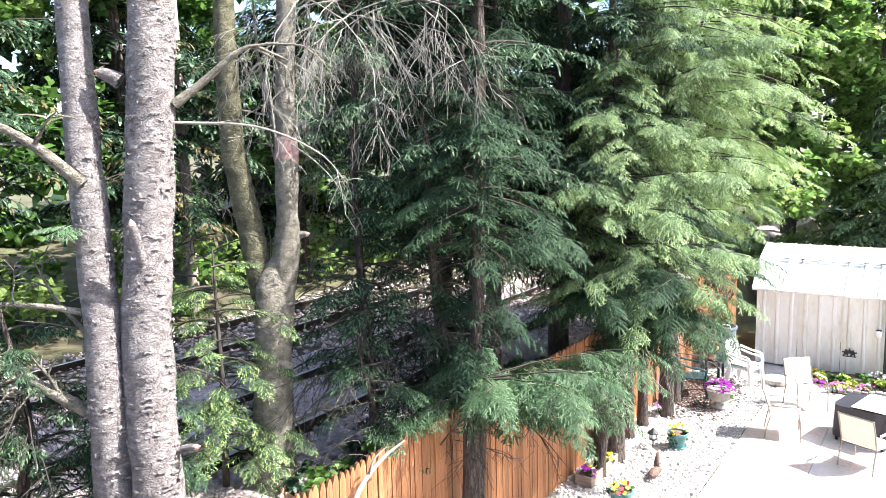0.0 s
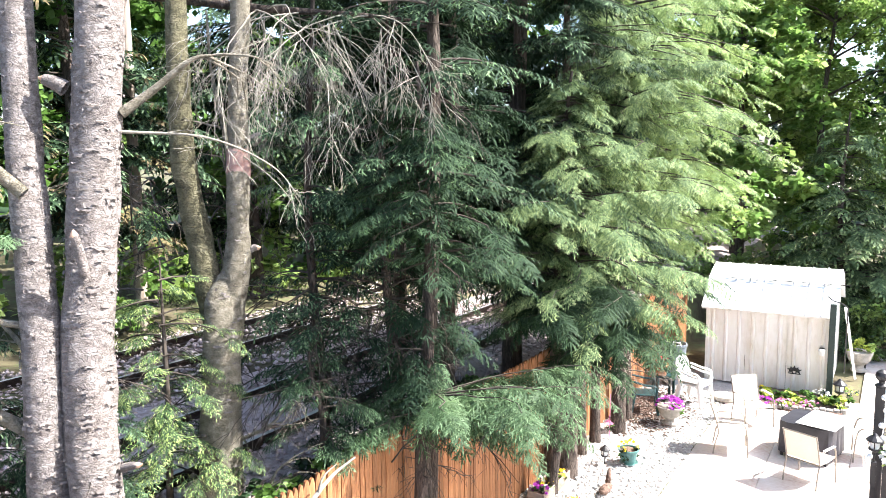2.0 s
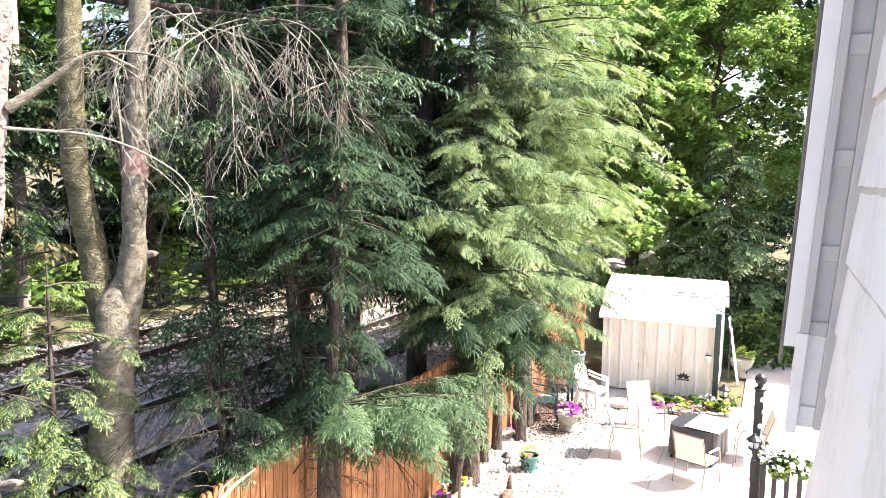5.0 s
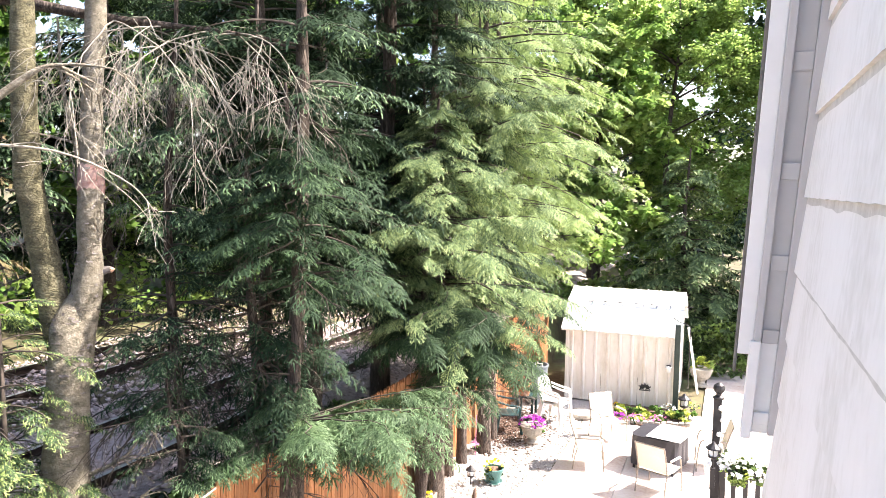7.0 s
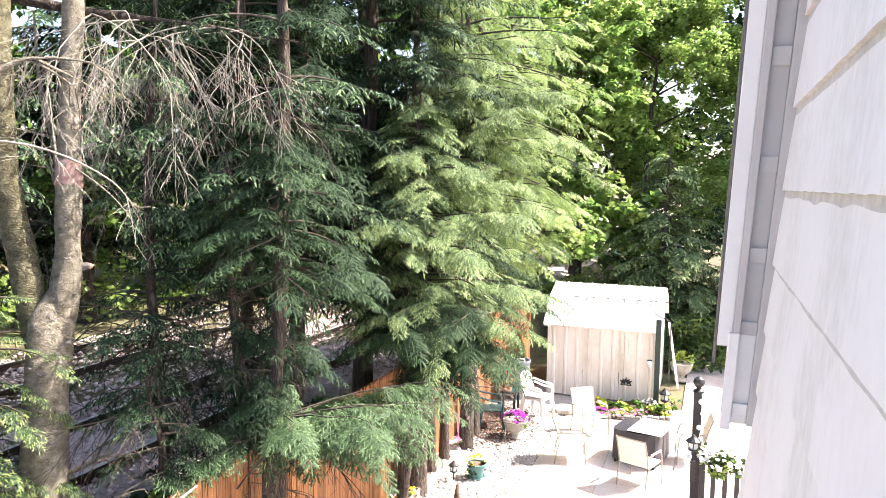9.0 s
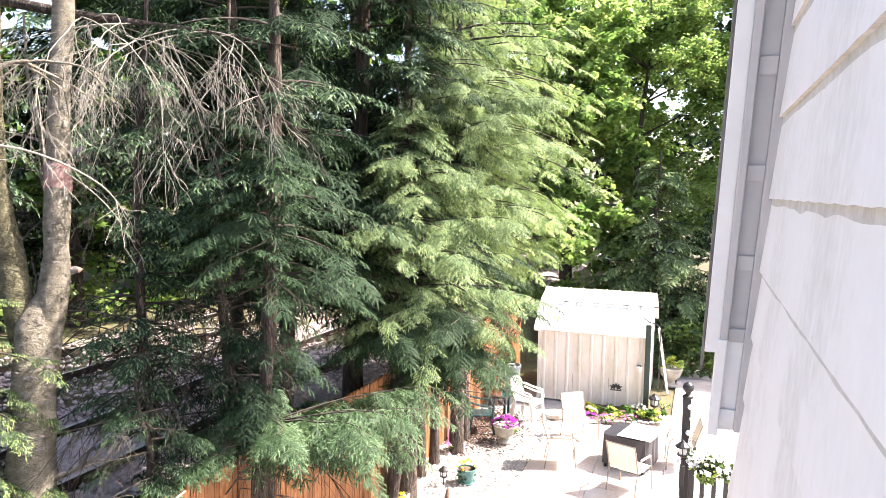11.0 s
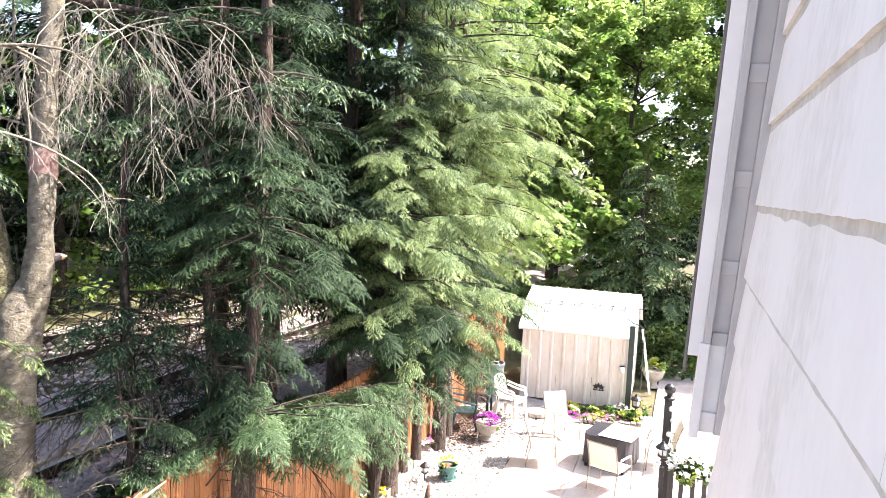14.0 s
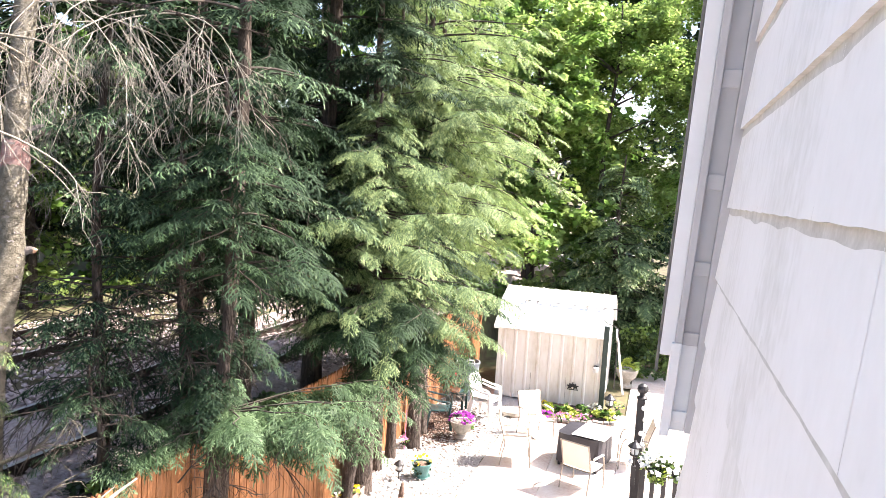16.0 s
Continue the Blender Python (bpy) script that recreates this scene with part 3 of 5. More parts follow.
def hemlock(base, height, r0, crown, label, limbs=(), seed=1, size=0.55, lean=(0, 0), prefer=None, bare=0.1, density=1.0, group="hemlocks", kind="near", coat=("needle", "tip"), low_coat=("needle_sun", "tip_sun"), dry=0.0, dead=10, dead_wood="twig_dark", hang=0.0):
    """crown: rows of height, limb length, number of limbs. prefer: heading towards which limbs are longer. limbs: extra start height, heading, length, rise, droop, size."""
    rng = random.Random(seed)
    tree = thing("hemlock_tree", label, "tree", pose(*base), group)
    tp = [(lean[0] * s * height + 0.06 * math.sin(s * 7 + seed), lean[1] * s * height + 0.05 * math.cos(s * 6 + seed), height * s - (0.1 if s else 0.55)) for s in [i / 16 for i in range(17)]]
    tr = [r0 * (1.25 if i == 0 else 1.0) * (1 - 0.93 * (i / 16)) + 0.012 for i in range(17)]
    put("trunk", tubes_mesh("trunk", [(tp, tr, 12, 0.28)], M["bark_dark"]), tree)
    places, runs, hero = [], [], []

    def trunk_at(z):
        s = min(max(z / height, 0), 1) * 16
        i = min(int(s), 15)
        return Vector(tp[i]).lerp(Vector(tp[i + 1]), s - i)

    rows = sorted(crown)
    for (z0, l0, n0), (z1, l1, n1) in zip(rows, rows[1:]):
        for k in range(n0):
            f = (k + rng.random()) / n0
            z = z0 + (z1 - z0) * f
            yaw = rng.uniform(-math.pi, math.pi)
            ln = (l0 + (l1 - l0) * f) * rng.uniform(0.7, 1.12)
            if prefer is not None:
                ln *= 0.72 + 0.28 * math.cos(yaw - prefer)
            pts = limb(rng, trunk_at(z), yaw, ln, rng.uniform(0.05, 0.3), rng.uniform(0.15, 0.42))
            runs.append((pts, [0.02 * (1 - 0.85 * i / 6) * (0.6 + ln / 3) for i in range(7)], 5, 0))
            places += limb_fronds(rng, pts, size, density, bare, 1.0, hang)
    for z, yaw, ln, rise, droop, sz in limbs:
        pts = limb(rng, trunk_at(z), yaw, ln, rise, droop)
        runs.append((pts, [0.013 * (1 - 0.8 * i / 6) for i in range(7)], 5, 0))
        hero += limb_fronds(rng, pts, sz, density * 2.6, 0.1, 1.0, 0.25)
    if hero:
        # Lower sprays get their own coat, mostly from the sunlit copies.
        put("low_crown", frond_mesh("low_crown", hero, [M[low_coat[0]], M[low_coat[1]], M["dry"]], FRONDS_SUN, seed + 100, 0), tree, "lower sprays in sunlit-tinted greens")
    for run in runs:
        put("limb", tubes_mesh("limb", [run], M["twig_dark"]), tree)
    sprays = {"near": FRONDS, "sunny": FRONDS_SUN, "mid": FRONDS_MID, "far": FRONDS_FAR}[kind]
    put("crown", frond_mesh("crown", places, [M[coat[0]], M[coat[1]], M["dry"]], sprays, seed, dry), tree)
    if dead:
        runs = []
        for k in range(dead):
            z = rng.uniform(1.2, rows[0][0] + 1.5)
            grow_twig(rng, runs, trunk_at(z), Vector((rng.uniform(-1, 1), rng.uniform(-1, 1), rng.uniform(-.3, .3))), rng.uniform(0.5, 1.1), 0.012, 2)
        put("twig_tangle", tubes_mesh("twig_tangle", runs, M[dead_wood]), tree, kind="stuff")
    return tree


def grow_twig(rng, runs, start, d, length, r, depth, droop=0.35, fork=4):
    """A crooked bare twig with forks; adds tubes to runs."""
    d = d.normalized()
    pts = [Vector(start)]
    n = 6
    for i in range(n):
        d = (d + Vector((rng.gauss(0, .11), rng.gauss(0, .11), rng.gauss(0, .09) - droop * 0.2))).normalized()
        pts.append(pts[-1] + d * length / n)
    runs.append((pts, [max(r * (1 - 0.75 * i / n), 0.0022) for i in range(n + 1)], 4 if depth > 1 else 3, 0))
    if depth > 0:
        for k in range(fork):
            i = rng.randint(1, n)
            side = Vector((rng.gauss(0, 1), rng.gauss(0, 1), rng.gauss(0, .7) - droop))
            grow_twig(rng, runs, pts[i], d * 0.8 + side.normalized() * 0.8, length * rng.uniform(0.35, 0.65), r * 0.55, depth - 1, droop, fork)


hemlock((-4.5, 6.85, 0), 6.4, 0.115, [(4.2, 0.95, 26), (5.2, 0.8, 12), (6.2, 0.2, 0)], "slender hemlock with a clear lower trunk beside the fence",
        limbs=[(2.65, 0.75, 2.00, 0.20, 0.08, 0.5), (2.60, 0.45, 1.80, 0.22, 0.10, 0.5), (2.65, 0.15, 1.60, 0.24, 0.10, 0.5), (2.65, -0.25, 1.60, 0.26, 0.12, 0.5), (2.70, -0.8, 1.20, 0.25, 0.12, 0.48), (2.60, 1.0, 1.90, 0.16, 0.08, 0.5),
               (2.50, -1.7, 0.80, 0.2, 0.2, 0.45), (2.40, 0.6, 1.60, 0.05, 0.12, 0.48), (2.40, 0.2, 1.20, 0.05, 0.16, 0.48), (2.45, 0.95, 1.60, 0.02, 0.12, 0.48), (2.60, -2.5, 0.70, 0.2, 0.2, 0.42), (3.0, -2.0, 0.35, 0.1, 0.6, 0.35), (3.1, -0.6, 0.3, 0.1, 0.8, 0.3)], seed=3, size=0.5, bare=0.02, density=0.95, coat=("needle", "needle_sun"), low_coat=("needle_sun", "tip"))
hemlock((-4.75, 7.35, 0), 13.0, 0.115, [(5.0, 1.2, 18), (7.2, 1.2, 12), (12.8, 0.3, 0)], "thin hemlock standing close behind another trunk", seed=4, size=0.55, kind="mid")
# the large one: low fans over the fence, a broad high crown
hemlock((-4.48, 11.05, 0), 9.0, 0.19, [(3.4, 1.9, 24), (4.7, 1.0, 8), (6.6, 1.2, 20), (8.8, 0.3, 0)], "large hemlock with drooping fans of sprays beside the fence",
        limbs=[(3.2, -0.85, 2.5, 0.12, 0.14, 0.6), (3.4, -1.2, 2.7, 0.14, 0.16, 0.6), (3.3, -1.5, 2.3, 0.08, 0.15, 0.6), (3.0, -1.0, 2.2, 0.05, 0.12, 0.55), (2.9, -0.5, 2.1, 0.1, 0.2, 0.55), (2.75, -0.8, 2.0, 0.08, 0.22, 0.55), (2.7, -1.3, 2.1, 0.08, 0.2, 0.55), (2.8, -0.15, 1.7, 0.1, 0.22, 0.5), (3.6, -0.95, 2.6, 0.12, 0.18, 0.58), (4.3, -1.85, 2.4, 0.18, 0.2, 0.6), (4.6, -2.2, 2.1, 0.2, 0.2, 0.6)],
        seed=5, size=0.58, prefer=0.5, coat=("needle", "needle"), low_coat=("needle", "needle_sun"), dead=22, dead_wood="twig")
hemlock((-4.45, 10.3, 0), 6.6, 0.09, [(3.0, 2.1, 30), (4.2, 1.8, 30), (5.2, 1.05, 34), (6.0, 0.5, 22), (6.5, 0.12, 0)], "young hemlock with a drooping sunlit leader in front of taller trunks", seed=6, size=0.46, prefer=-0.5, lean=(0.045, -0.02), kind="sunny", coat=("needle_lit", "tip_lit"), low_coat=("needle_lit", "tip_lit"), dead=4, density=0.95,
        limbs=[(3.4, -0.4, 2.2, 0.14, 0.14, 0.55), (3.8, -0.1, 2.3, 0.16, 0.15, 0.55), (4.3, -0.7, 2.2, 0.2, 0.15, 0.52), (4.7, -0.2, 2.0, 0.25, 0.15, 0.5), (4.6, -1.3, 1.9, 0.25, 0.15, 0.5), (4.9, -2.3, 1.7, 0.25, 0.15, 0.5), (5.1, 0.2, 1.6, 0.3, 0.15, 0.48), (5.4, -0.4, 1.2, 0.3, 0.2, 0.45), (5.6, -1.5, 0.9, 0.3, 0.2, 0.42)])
hemlock((-4.62, 10.9, 0), 7.0, 0.08, [(4.0, 1.0, 8), (5.2, 0.5, 4), (6.8, 0.3, 0)], "thin hemlock trunk among its neighbours", seed=66, size=0.5, coat=("needle", "needle"))
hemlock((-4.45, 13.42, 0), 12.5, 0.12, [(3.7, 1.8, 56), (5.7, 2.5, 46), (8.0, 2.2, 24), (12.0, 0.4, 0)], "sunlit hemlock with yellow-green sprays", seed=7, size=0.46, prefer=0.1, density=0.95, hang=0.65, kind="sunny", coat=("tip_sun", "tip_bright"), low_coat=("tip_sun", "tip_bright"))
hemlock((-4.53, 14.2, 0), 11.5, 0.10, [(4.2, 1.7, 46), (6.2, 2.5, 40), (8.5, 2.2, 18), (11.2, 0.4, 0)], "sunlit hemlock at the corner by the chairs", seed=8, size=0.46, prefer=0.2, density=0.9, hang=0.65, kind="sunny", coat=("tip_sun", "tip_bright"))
hemlock((-4.62, 12.78, 0), 8.5, 0.085, [(4.0, 1.4, 12), (8.3, 0.4, 0)], "thin leaning hemlock stem at the fence", seed=9, size=0.5, lean=(0.02, 0.03), coat=("needle_sun", "tip_sun"), dead=16, dead_wood="twig")
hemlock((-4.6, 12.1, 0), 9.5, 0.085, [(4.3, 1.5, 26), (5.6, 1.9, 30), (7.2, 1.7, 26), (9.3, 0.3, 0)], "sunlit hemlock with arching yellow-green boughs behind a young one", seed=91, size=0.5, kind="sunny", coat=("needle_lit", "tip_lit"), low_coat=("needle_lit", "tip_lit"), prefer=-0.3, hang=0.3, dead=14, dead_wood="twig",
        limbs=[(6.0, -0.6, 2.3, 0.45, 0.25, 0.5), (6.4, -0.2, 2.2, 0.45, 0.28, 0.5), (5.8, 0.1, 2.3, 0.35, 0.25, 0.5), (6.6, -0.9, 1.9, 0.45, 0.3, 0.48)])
# Needles without pale tips: the shade on these crowns is put into colour.
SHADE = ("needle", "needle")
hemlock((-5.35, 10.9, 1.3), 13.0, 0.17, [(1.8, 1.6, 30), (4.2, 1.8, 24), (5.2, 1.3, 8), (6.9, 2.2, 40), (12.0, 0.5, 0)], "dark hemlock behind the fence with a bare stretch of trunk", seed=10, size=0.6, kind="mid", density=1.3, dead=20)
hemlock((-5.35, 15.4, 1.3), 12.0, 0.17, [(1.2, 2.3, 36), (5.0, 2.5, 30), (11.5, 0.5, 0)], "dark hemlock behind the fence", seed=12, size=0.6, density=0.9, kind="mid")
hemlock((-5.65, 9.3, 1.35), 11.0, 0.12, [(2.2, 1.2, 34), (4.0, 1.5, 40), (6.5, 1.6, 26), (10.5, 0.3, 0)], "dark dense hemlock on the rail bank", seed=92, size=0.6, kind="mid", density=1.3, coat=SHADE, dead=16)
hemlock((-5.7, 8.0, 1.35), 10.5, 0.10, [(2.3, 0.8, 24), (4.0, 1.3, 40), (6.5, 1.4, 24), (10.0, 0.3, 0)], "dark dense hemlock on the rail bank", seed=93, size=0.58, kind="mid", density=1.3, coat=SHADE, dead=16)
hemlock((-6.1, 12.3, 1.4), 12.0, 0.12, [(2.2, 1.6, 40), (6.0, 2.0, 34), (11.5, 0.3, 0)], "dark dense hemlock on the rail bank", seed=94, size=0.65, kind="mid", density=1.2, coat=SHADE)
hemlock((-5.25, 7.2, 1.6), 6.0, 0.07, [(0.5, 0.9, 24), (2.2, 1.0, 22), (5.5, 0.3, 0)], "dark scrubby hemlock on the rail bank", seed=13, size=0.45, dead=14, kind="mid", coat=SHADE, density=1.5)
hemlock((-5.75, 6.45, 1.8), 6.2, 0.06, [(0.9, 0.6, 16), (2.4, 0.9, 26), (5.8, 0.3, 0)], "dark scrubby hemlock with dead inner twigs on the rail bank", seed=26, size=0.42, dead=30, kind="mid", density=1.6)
hemlock((-14.6, 14.0, 1.6), 14.0, 0.18, [(1.6, 2.5, 60), (7.0, 2.6, 34), (13.5, 0.4, 0)], "dark hemlock beyond the tracks", seed=15, size=0.8, density=1.7, kind="far")
hemlock((-14.4, 20.5, 1.6), 15.0, 0.2, [(1.2, 3.0, 70), (7.0, 3.0, 40), (14.5, 0.4, 0)], "dark hemlock beyond the tracks", seed=16, size=0.9, density=1.7, kind="far")

hemlock((-14.6, 9.0, 1.6), 13.0, 0.16, [(2.4, 2.0, 46), (6.0, 2.3, 40), (12.5, 0.4, 0)], "dark hemlock beyond the tracks", seed=18, size=0.8, density=1.7, kind="far", dry=0.15, dead=24)
hemlock((-14.3, 4.8, 1.6), 12.0, 0.15, [(2.8, 1.8, 40), (6.0, 2.1, 34), (11.5, 0.4, 0)], "dark hemlock beyond the tracks", seed=19, size=0.8, density=1.7, kind="far", dry=0.15, dead=24)
hemlock((-7.0, 2.35, 1.8), 2.5, 0.05, [(0.1, 1.0, 34), (2.3, 0.4, 0)], "low dark hemlock shrub by pale trunks", seed=24, size=0.42, dead=4)
hemlock((-6.35, 3.75, 1.8), 1.7, 0.05, [(0.05, 0.7, 24), (1.5, 0.3, 0)], "low dark hemlock shrub by pale trunks", seed=25, size=0.40, dead=4)
hemlock((-6.7, 2.9, 1.8), 2.3, 0.05, [(0.1, 1.0, 26), (2.1, 0.4, 0)], "low dark hemlock shrub by pale trunks", seed=22, size=0.42, dead=4)
hemlock((-5.3, 5.9, 1.7), 1.6, 0.04, [(0.1, 0.6, 16), (1.5, 0.3, 0)], "low dark hemlock shrub on the rail bank", seed=23, size=0.36, dead=6)

# ---- pale-barked trees in front of the tracks ----


def big_trunk(tree, name, pts, radii, mat, n=40, rough=0.16, seg=18):
    pp = smooth_path(pts, n)
    rr = np.interp(np.linspace(0, 1, n), np.linspace(0, 1, len(radii)), radii)
    return pp, rr, put(name, tubes_mesh(name, [(pp, rr, seg, rough)], mat), tree)


def flakes(tree, pp, rr, count, seed):
    """Curled strips of peeling bark round a trunk."""
    rng = random.Random(seed)
    fr = frames_along(pp)
    V, F = [], []
    for k in range(count):
        i = rng.randrange(2, len(pp) - 2)
        p, u, v = fr[i]
        p = p.lerp(fr[i + 1][0], rng.random())
        a, w, h = rng.uniform(0, 6.28), rng.uniform(0.10, 0.5), rng.uniform(0.007, 0.028)
        lift = rng.uniform(0.003, 0.010)
        b = len(V)
        for j in range(4):
            for t, z in ((0, 1), (1, 0)):
                aa = a + w * (j / 3 - .5)
                r = rr[i] * 1.035 + lift * t + 0.004 * math.sin(j * 2 + k)
                V.append((p + (u * math.cos(aa) + v * math.sin(aa)) * r + Vector((0, 0, h * (z - .5) + 0.008 * math.sin(j * 3 + k))))[:])
        for j in range(3):
            F.append((b + 2 * j, b + 2 * j + 2, b + 2 * j + 3, b + 2 * j + 1))
    put("peeling_bark", mesh_from("peeling_bark", V, np.array(F), [M["bark_flake"]]), tree, kind="stuff")


def stub(tree, p, d, length, r, broken=True):
    runs = [(smooth_path([p, Vector(p) + Vector(d) * length * .5 + Vector((0, 0, .01)), Vector(p) + Vector(d) * length], 6), [r, r * .95, r * .9, r * .85, r * .8, r * .7], 8, 0.2)]
    put("branch_stub", tubes_mesh("branch_stub", runs, M["bark_birch"]), tree)
    if broken:
        e = Vector(p) + Vector(d) * (length - 0.01)
        put("broken_end", tubes_mesh("broken_end", [([e, e + Vector(d) * 0.03, e + Vector(d) * 0.06], [r * .72, r * .5, r * .1], 6, 0.5)], M["scar"]), tree)


def bare_branch(tree, pts, r, seed, forks=5, depth=1, mat="twig", length=0.5):
    rng = random.Random(seed)
    pp = [Vector(p) for p in smooth_path(pts, 14)]
    runs = [(pp, [r * (1 - 0.8 * i / 13) for i in range(14)], 6, 0.1)]
    for k in range(forks):
        i = rng.randint(2, 13)
        d = (pp[min(i + 1, 13)] - pp[i - 1]).normalized()
        grow_twig(rng, runs, pp[i], d + Vector((rng.gauss(0, .8), rng.gauss(0, .8), rng.gauss(0, .5))), length * rng.uniform(.5, 1.2), r * 0.4, depth)
    return put("bare_branch", tubes_mesh("bare_branch", runs, M[mat if r < 0.02 else "bark_fork"]), tree)


birch = thing("birch_tree", "pale pinkish tree with peeling bark and broken branch stubs", "tree", pose(0, 0, 0), "pale trees")
pp, rr, _ = big_trunk(birch, "trunk", [(-5.45, 3.40, 0.9), (-5.55, 3.45, 2.31), (-5.67, 3.52, 3.18), (-5.76, 3.66, 4.2), (-5.79, 3.78, 5.11), (-5.83, 3.92, 6.2), (-5.9, 4.1, 8.0), (-5.95, 4.2, 10.5)], [0.24, 0.215, 0.205, 0.20, 0.20, 0.195, 0.18, 0.13], M["bark_birch"])
flakes(birch, pp, rr, 900, 3)
stub(birch, (-5.93, 3.66, 5.85), (-0.55, -0.5, 0.35), 0.22, 0.07)
stub(birch, (-5.60, 3.52, 4.35), (0.10, -0.25, 0.9), 0.36, 0.045)
stub(birch, (-5.38, 3.60, 2.72), (0.85, 0.3, 0.25), 0.16, 0.04)
bare_branch(birch, [(-5.62, 3.95, 5.65), (-5.45, 4.15, 5.85), (-5.2, 4.35, 6.1), (-5.05, 4.5, 6.15)], 0.045, 5, 3)
bare_branch(birch, [(-5.62, 3.95, 5.5), (-5.2, 4.5, 5.45), (-4.95, 5.0, 5.2), (-4.85, 5.25, 4.9)], 0.014, 6, 4)
pine2 = thing("birch_tree", "leaning grey-pink trunk with ridged bark beside a thicker one", "tree", pose(0, 0, 0), "pale trees")
pp, rr, _ = big_trunk(pine2, "trunk", [(-5.75, 3.20, 0.9), (-5.83, 3.25, 2.32), (-5.90, 3.28, 3.2), (-6.02, 3.36, 4.1), (-6.22, 3.45, 5.2), (-6.43, 3.58, 6.57), (-6.6, 3.7, 8.5), (-6.7, 3.8, 10)], [0.20, 0.175, 0.16, 0.145, 0.14, 0.13, 0.12, 0.09], M["bark_birch"])
flakes(pine2, pp, rr, 560, 4)
bare_branch(pine2, [(-6.05, 3.32, 5.0), (-6.3, 3.05, 5.35), (-6.65, 2.75, 5.6), (-7.0, 2.4, 5.7)], 0.06, 7, 6)
bare_branch(pine2, [(-5.95, 3.25, 3.0), (-6.2, 3.0, 3.25), (-6.5, 2.7, 3.6), (-6.9, 2.4, 4.1)], 0.075, 8, 6)
bare_branch(pine2, [(-6.0, 3.3, 3.9), (-6.3, 3.0, 4.0), (-6.7, 2.6, 4.05), (-7.2, 2.3, 4.0)], 0.035, 9, 7)
bare_branch(pine2, [(-6.0, 3.3, 3.3), (-6.2, 3.3, 3.7), (-6.45, 3.2, 4.0), (-6.6, 3.1, 4.4)], 0.03, 10, 5)
for i, (dz, yaw) in enumerate(((5.0, 3.6), (5.3, 4.4))):
    put("leafy_shoot", frond_mesh("leafy_shoot", [(Vector((-6.08, 3.22, 4.65 + 0.02 * i)), yaw, 0.1, 0, 0.34), (Vector((-6.08, 3.22, 4.65)), yaw + 1.2, 0, 0, 0.28)], [M["tip"], M["tip"], M["tip"]], FRONDS, 40 + i), pine2)

fork = thing("forked_tree", "pale forked tree with moss on one stem and a broken base", "tree", pose(0, 0, 0), "pale trees")
pp, rr, _ = big_trunk(fork, "trunk", [(-5.93, 5.05, 0.9), (-5.97, 5.11, 1.48), (-6.02, 5.18, 2.4), (-6.06, 5.28, 3.2), (-6.13, 5.38, 3.75), (-6.10, 5.46, 4.1)], [0.27, 0.235, 0.215, 0.20, 0.20, 0.06], M["bark_fork"])
big_trunk(fork, "stem", [(-6.13, 5.33, 3.2), (-6.33, 5.36, 4.0), (-6.50, 5.36, 4.7), (-6.61, 5.34, 5.35), (-6.68, 5.40, 6.1), (-6.78, 5.49, 6.88), (-6.9, 5.6, 9)], [0.11, 0.15, 0.135, 0.13, 0.12, 0.11, 0.08], M["bark_moss"])
p2, r2, _ = big_trunk(fork, "stem", [(-6.08, 5.38, 3.3), (-6.05, 5.52, 4.1), (-6.06, 5.58, 4.6), (-6.10, 5.66, 5.3), (-6.16, 5.76, 6.1), (-6.22, 5.88, 6.86), (-6.3, 6.0, 8.5)], [0.15, 0.145, 0.12, 0.115, 0.10, 0.105, 0.08], M["bark_fork"])
flakes(fork, pp, rr, 160, 6)
flakes(fork, p2, r2, 160, 7)
put("bark_scar", tubes_mesh("bark_scar", [([(-6.085, 5.635, 5.0), (-6.095, 5.65, 5.15), (-6.11, 5.675, 5.35), (-6.125, 5.70, 5.5)], [0.10, 0.130, 0.127, 0.095], 16, 0.18)], M["red_bark"]), fork, "reddish raw bark patch")
stub(fork, (-6.0, 5.75, 5.45), (0.55, 0.45, 0.35), 0.17, 0.075, False)
stub(fork, (-5.95, 5.62, 4.30), (0.6, 0.4, 0.15), 0.13, 0.04)
bare_branch(fork, [(-6.35, 5.75, 4.2), (-6.40, 5.8, 4.9), (-6.38, 5.75, 5.5), (-6.5, 5.7, 6.2), (-6.6, 5.75, 6.9)], 0.05, 21, 3)
bare_branch(fork, [(-5.85, 5.25, 2.3), (-5.5, 5.4, 2.5), (-5.3, 5.5, 2.75), (-5.0, 5.6, 2.85)], 0.022, 22, 6)
bare_branch(fork, [(-5.8, 5.2, 1.6), (-5.5, 5.25, 1.75), (-5.35, 5.3, 2.05), (-5.2, 5.4, 2.2)], 0.03, 23, 4)
bare_branch(fork, [(-5.85, 5.5, 5.3), (-5.7, 5.7, 5.1), (-5.55, 5.8, 4.9), (-5.4, 5.9, 4.6)], 0.008, 24, 3)
# splintered wood at the foot
put("splintered_wood", tubes_mesh("splintered_wood", [([(-5.78 + .02 * k, 5.02 + 0.03 * k, 1.5), (-5.765 + .02 * k, 5.01 + 0.03 * k, 1.68), (-5.74 + .03 * k, 5.0 + .03 * k, 1.80 + .05 * (k % 2))], [0.035, 0.025, 0.004], 5, 0.3) for k in range(4)], M["scar"]), fork)
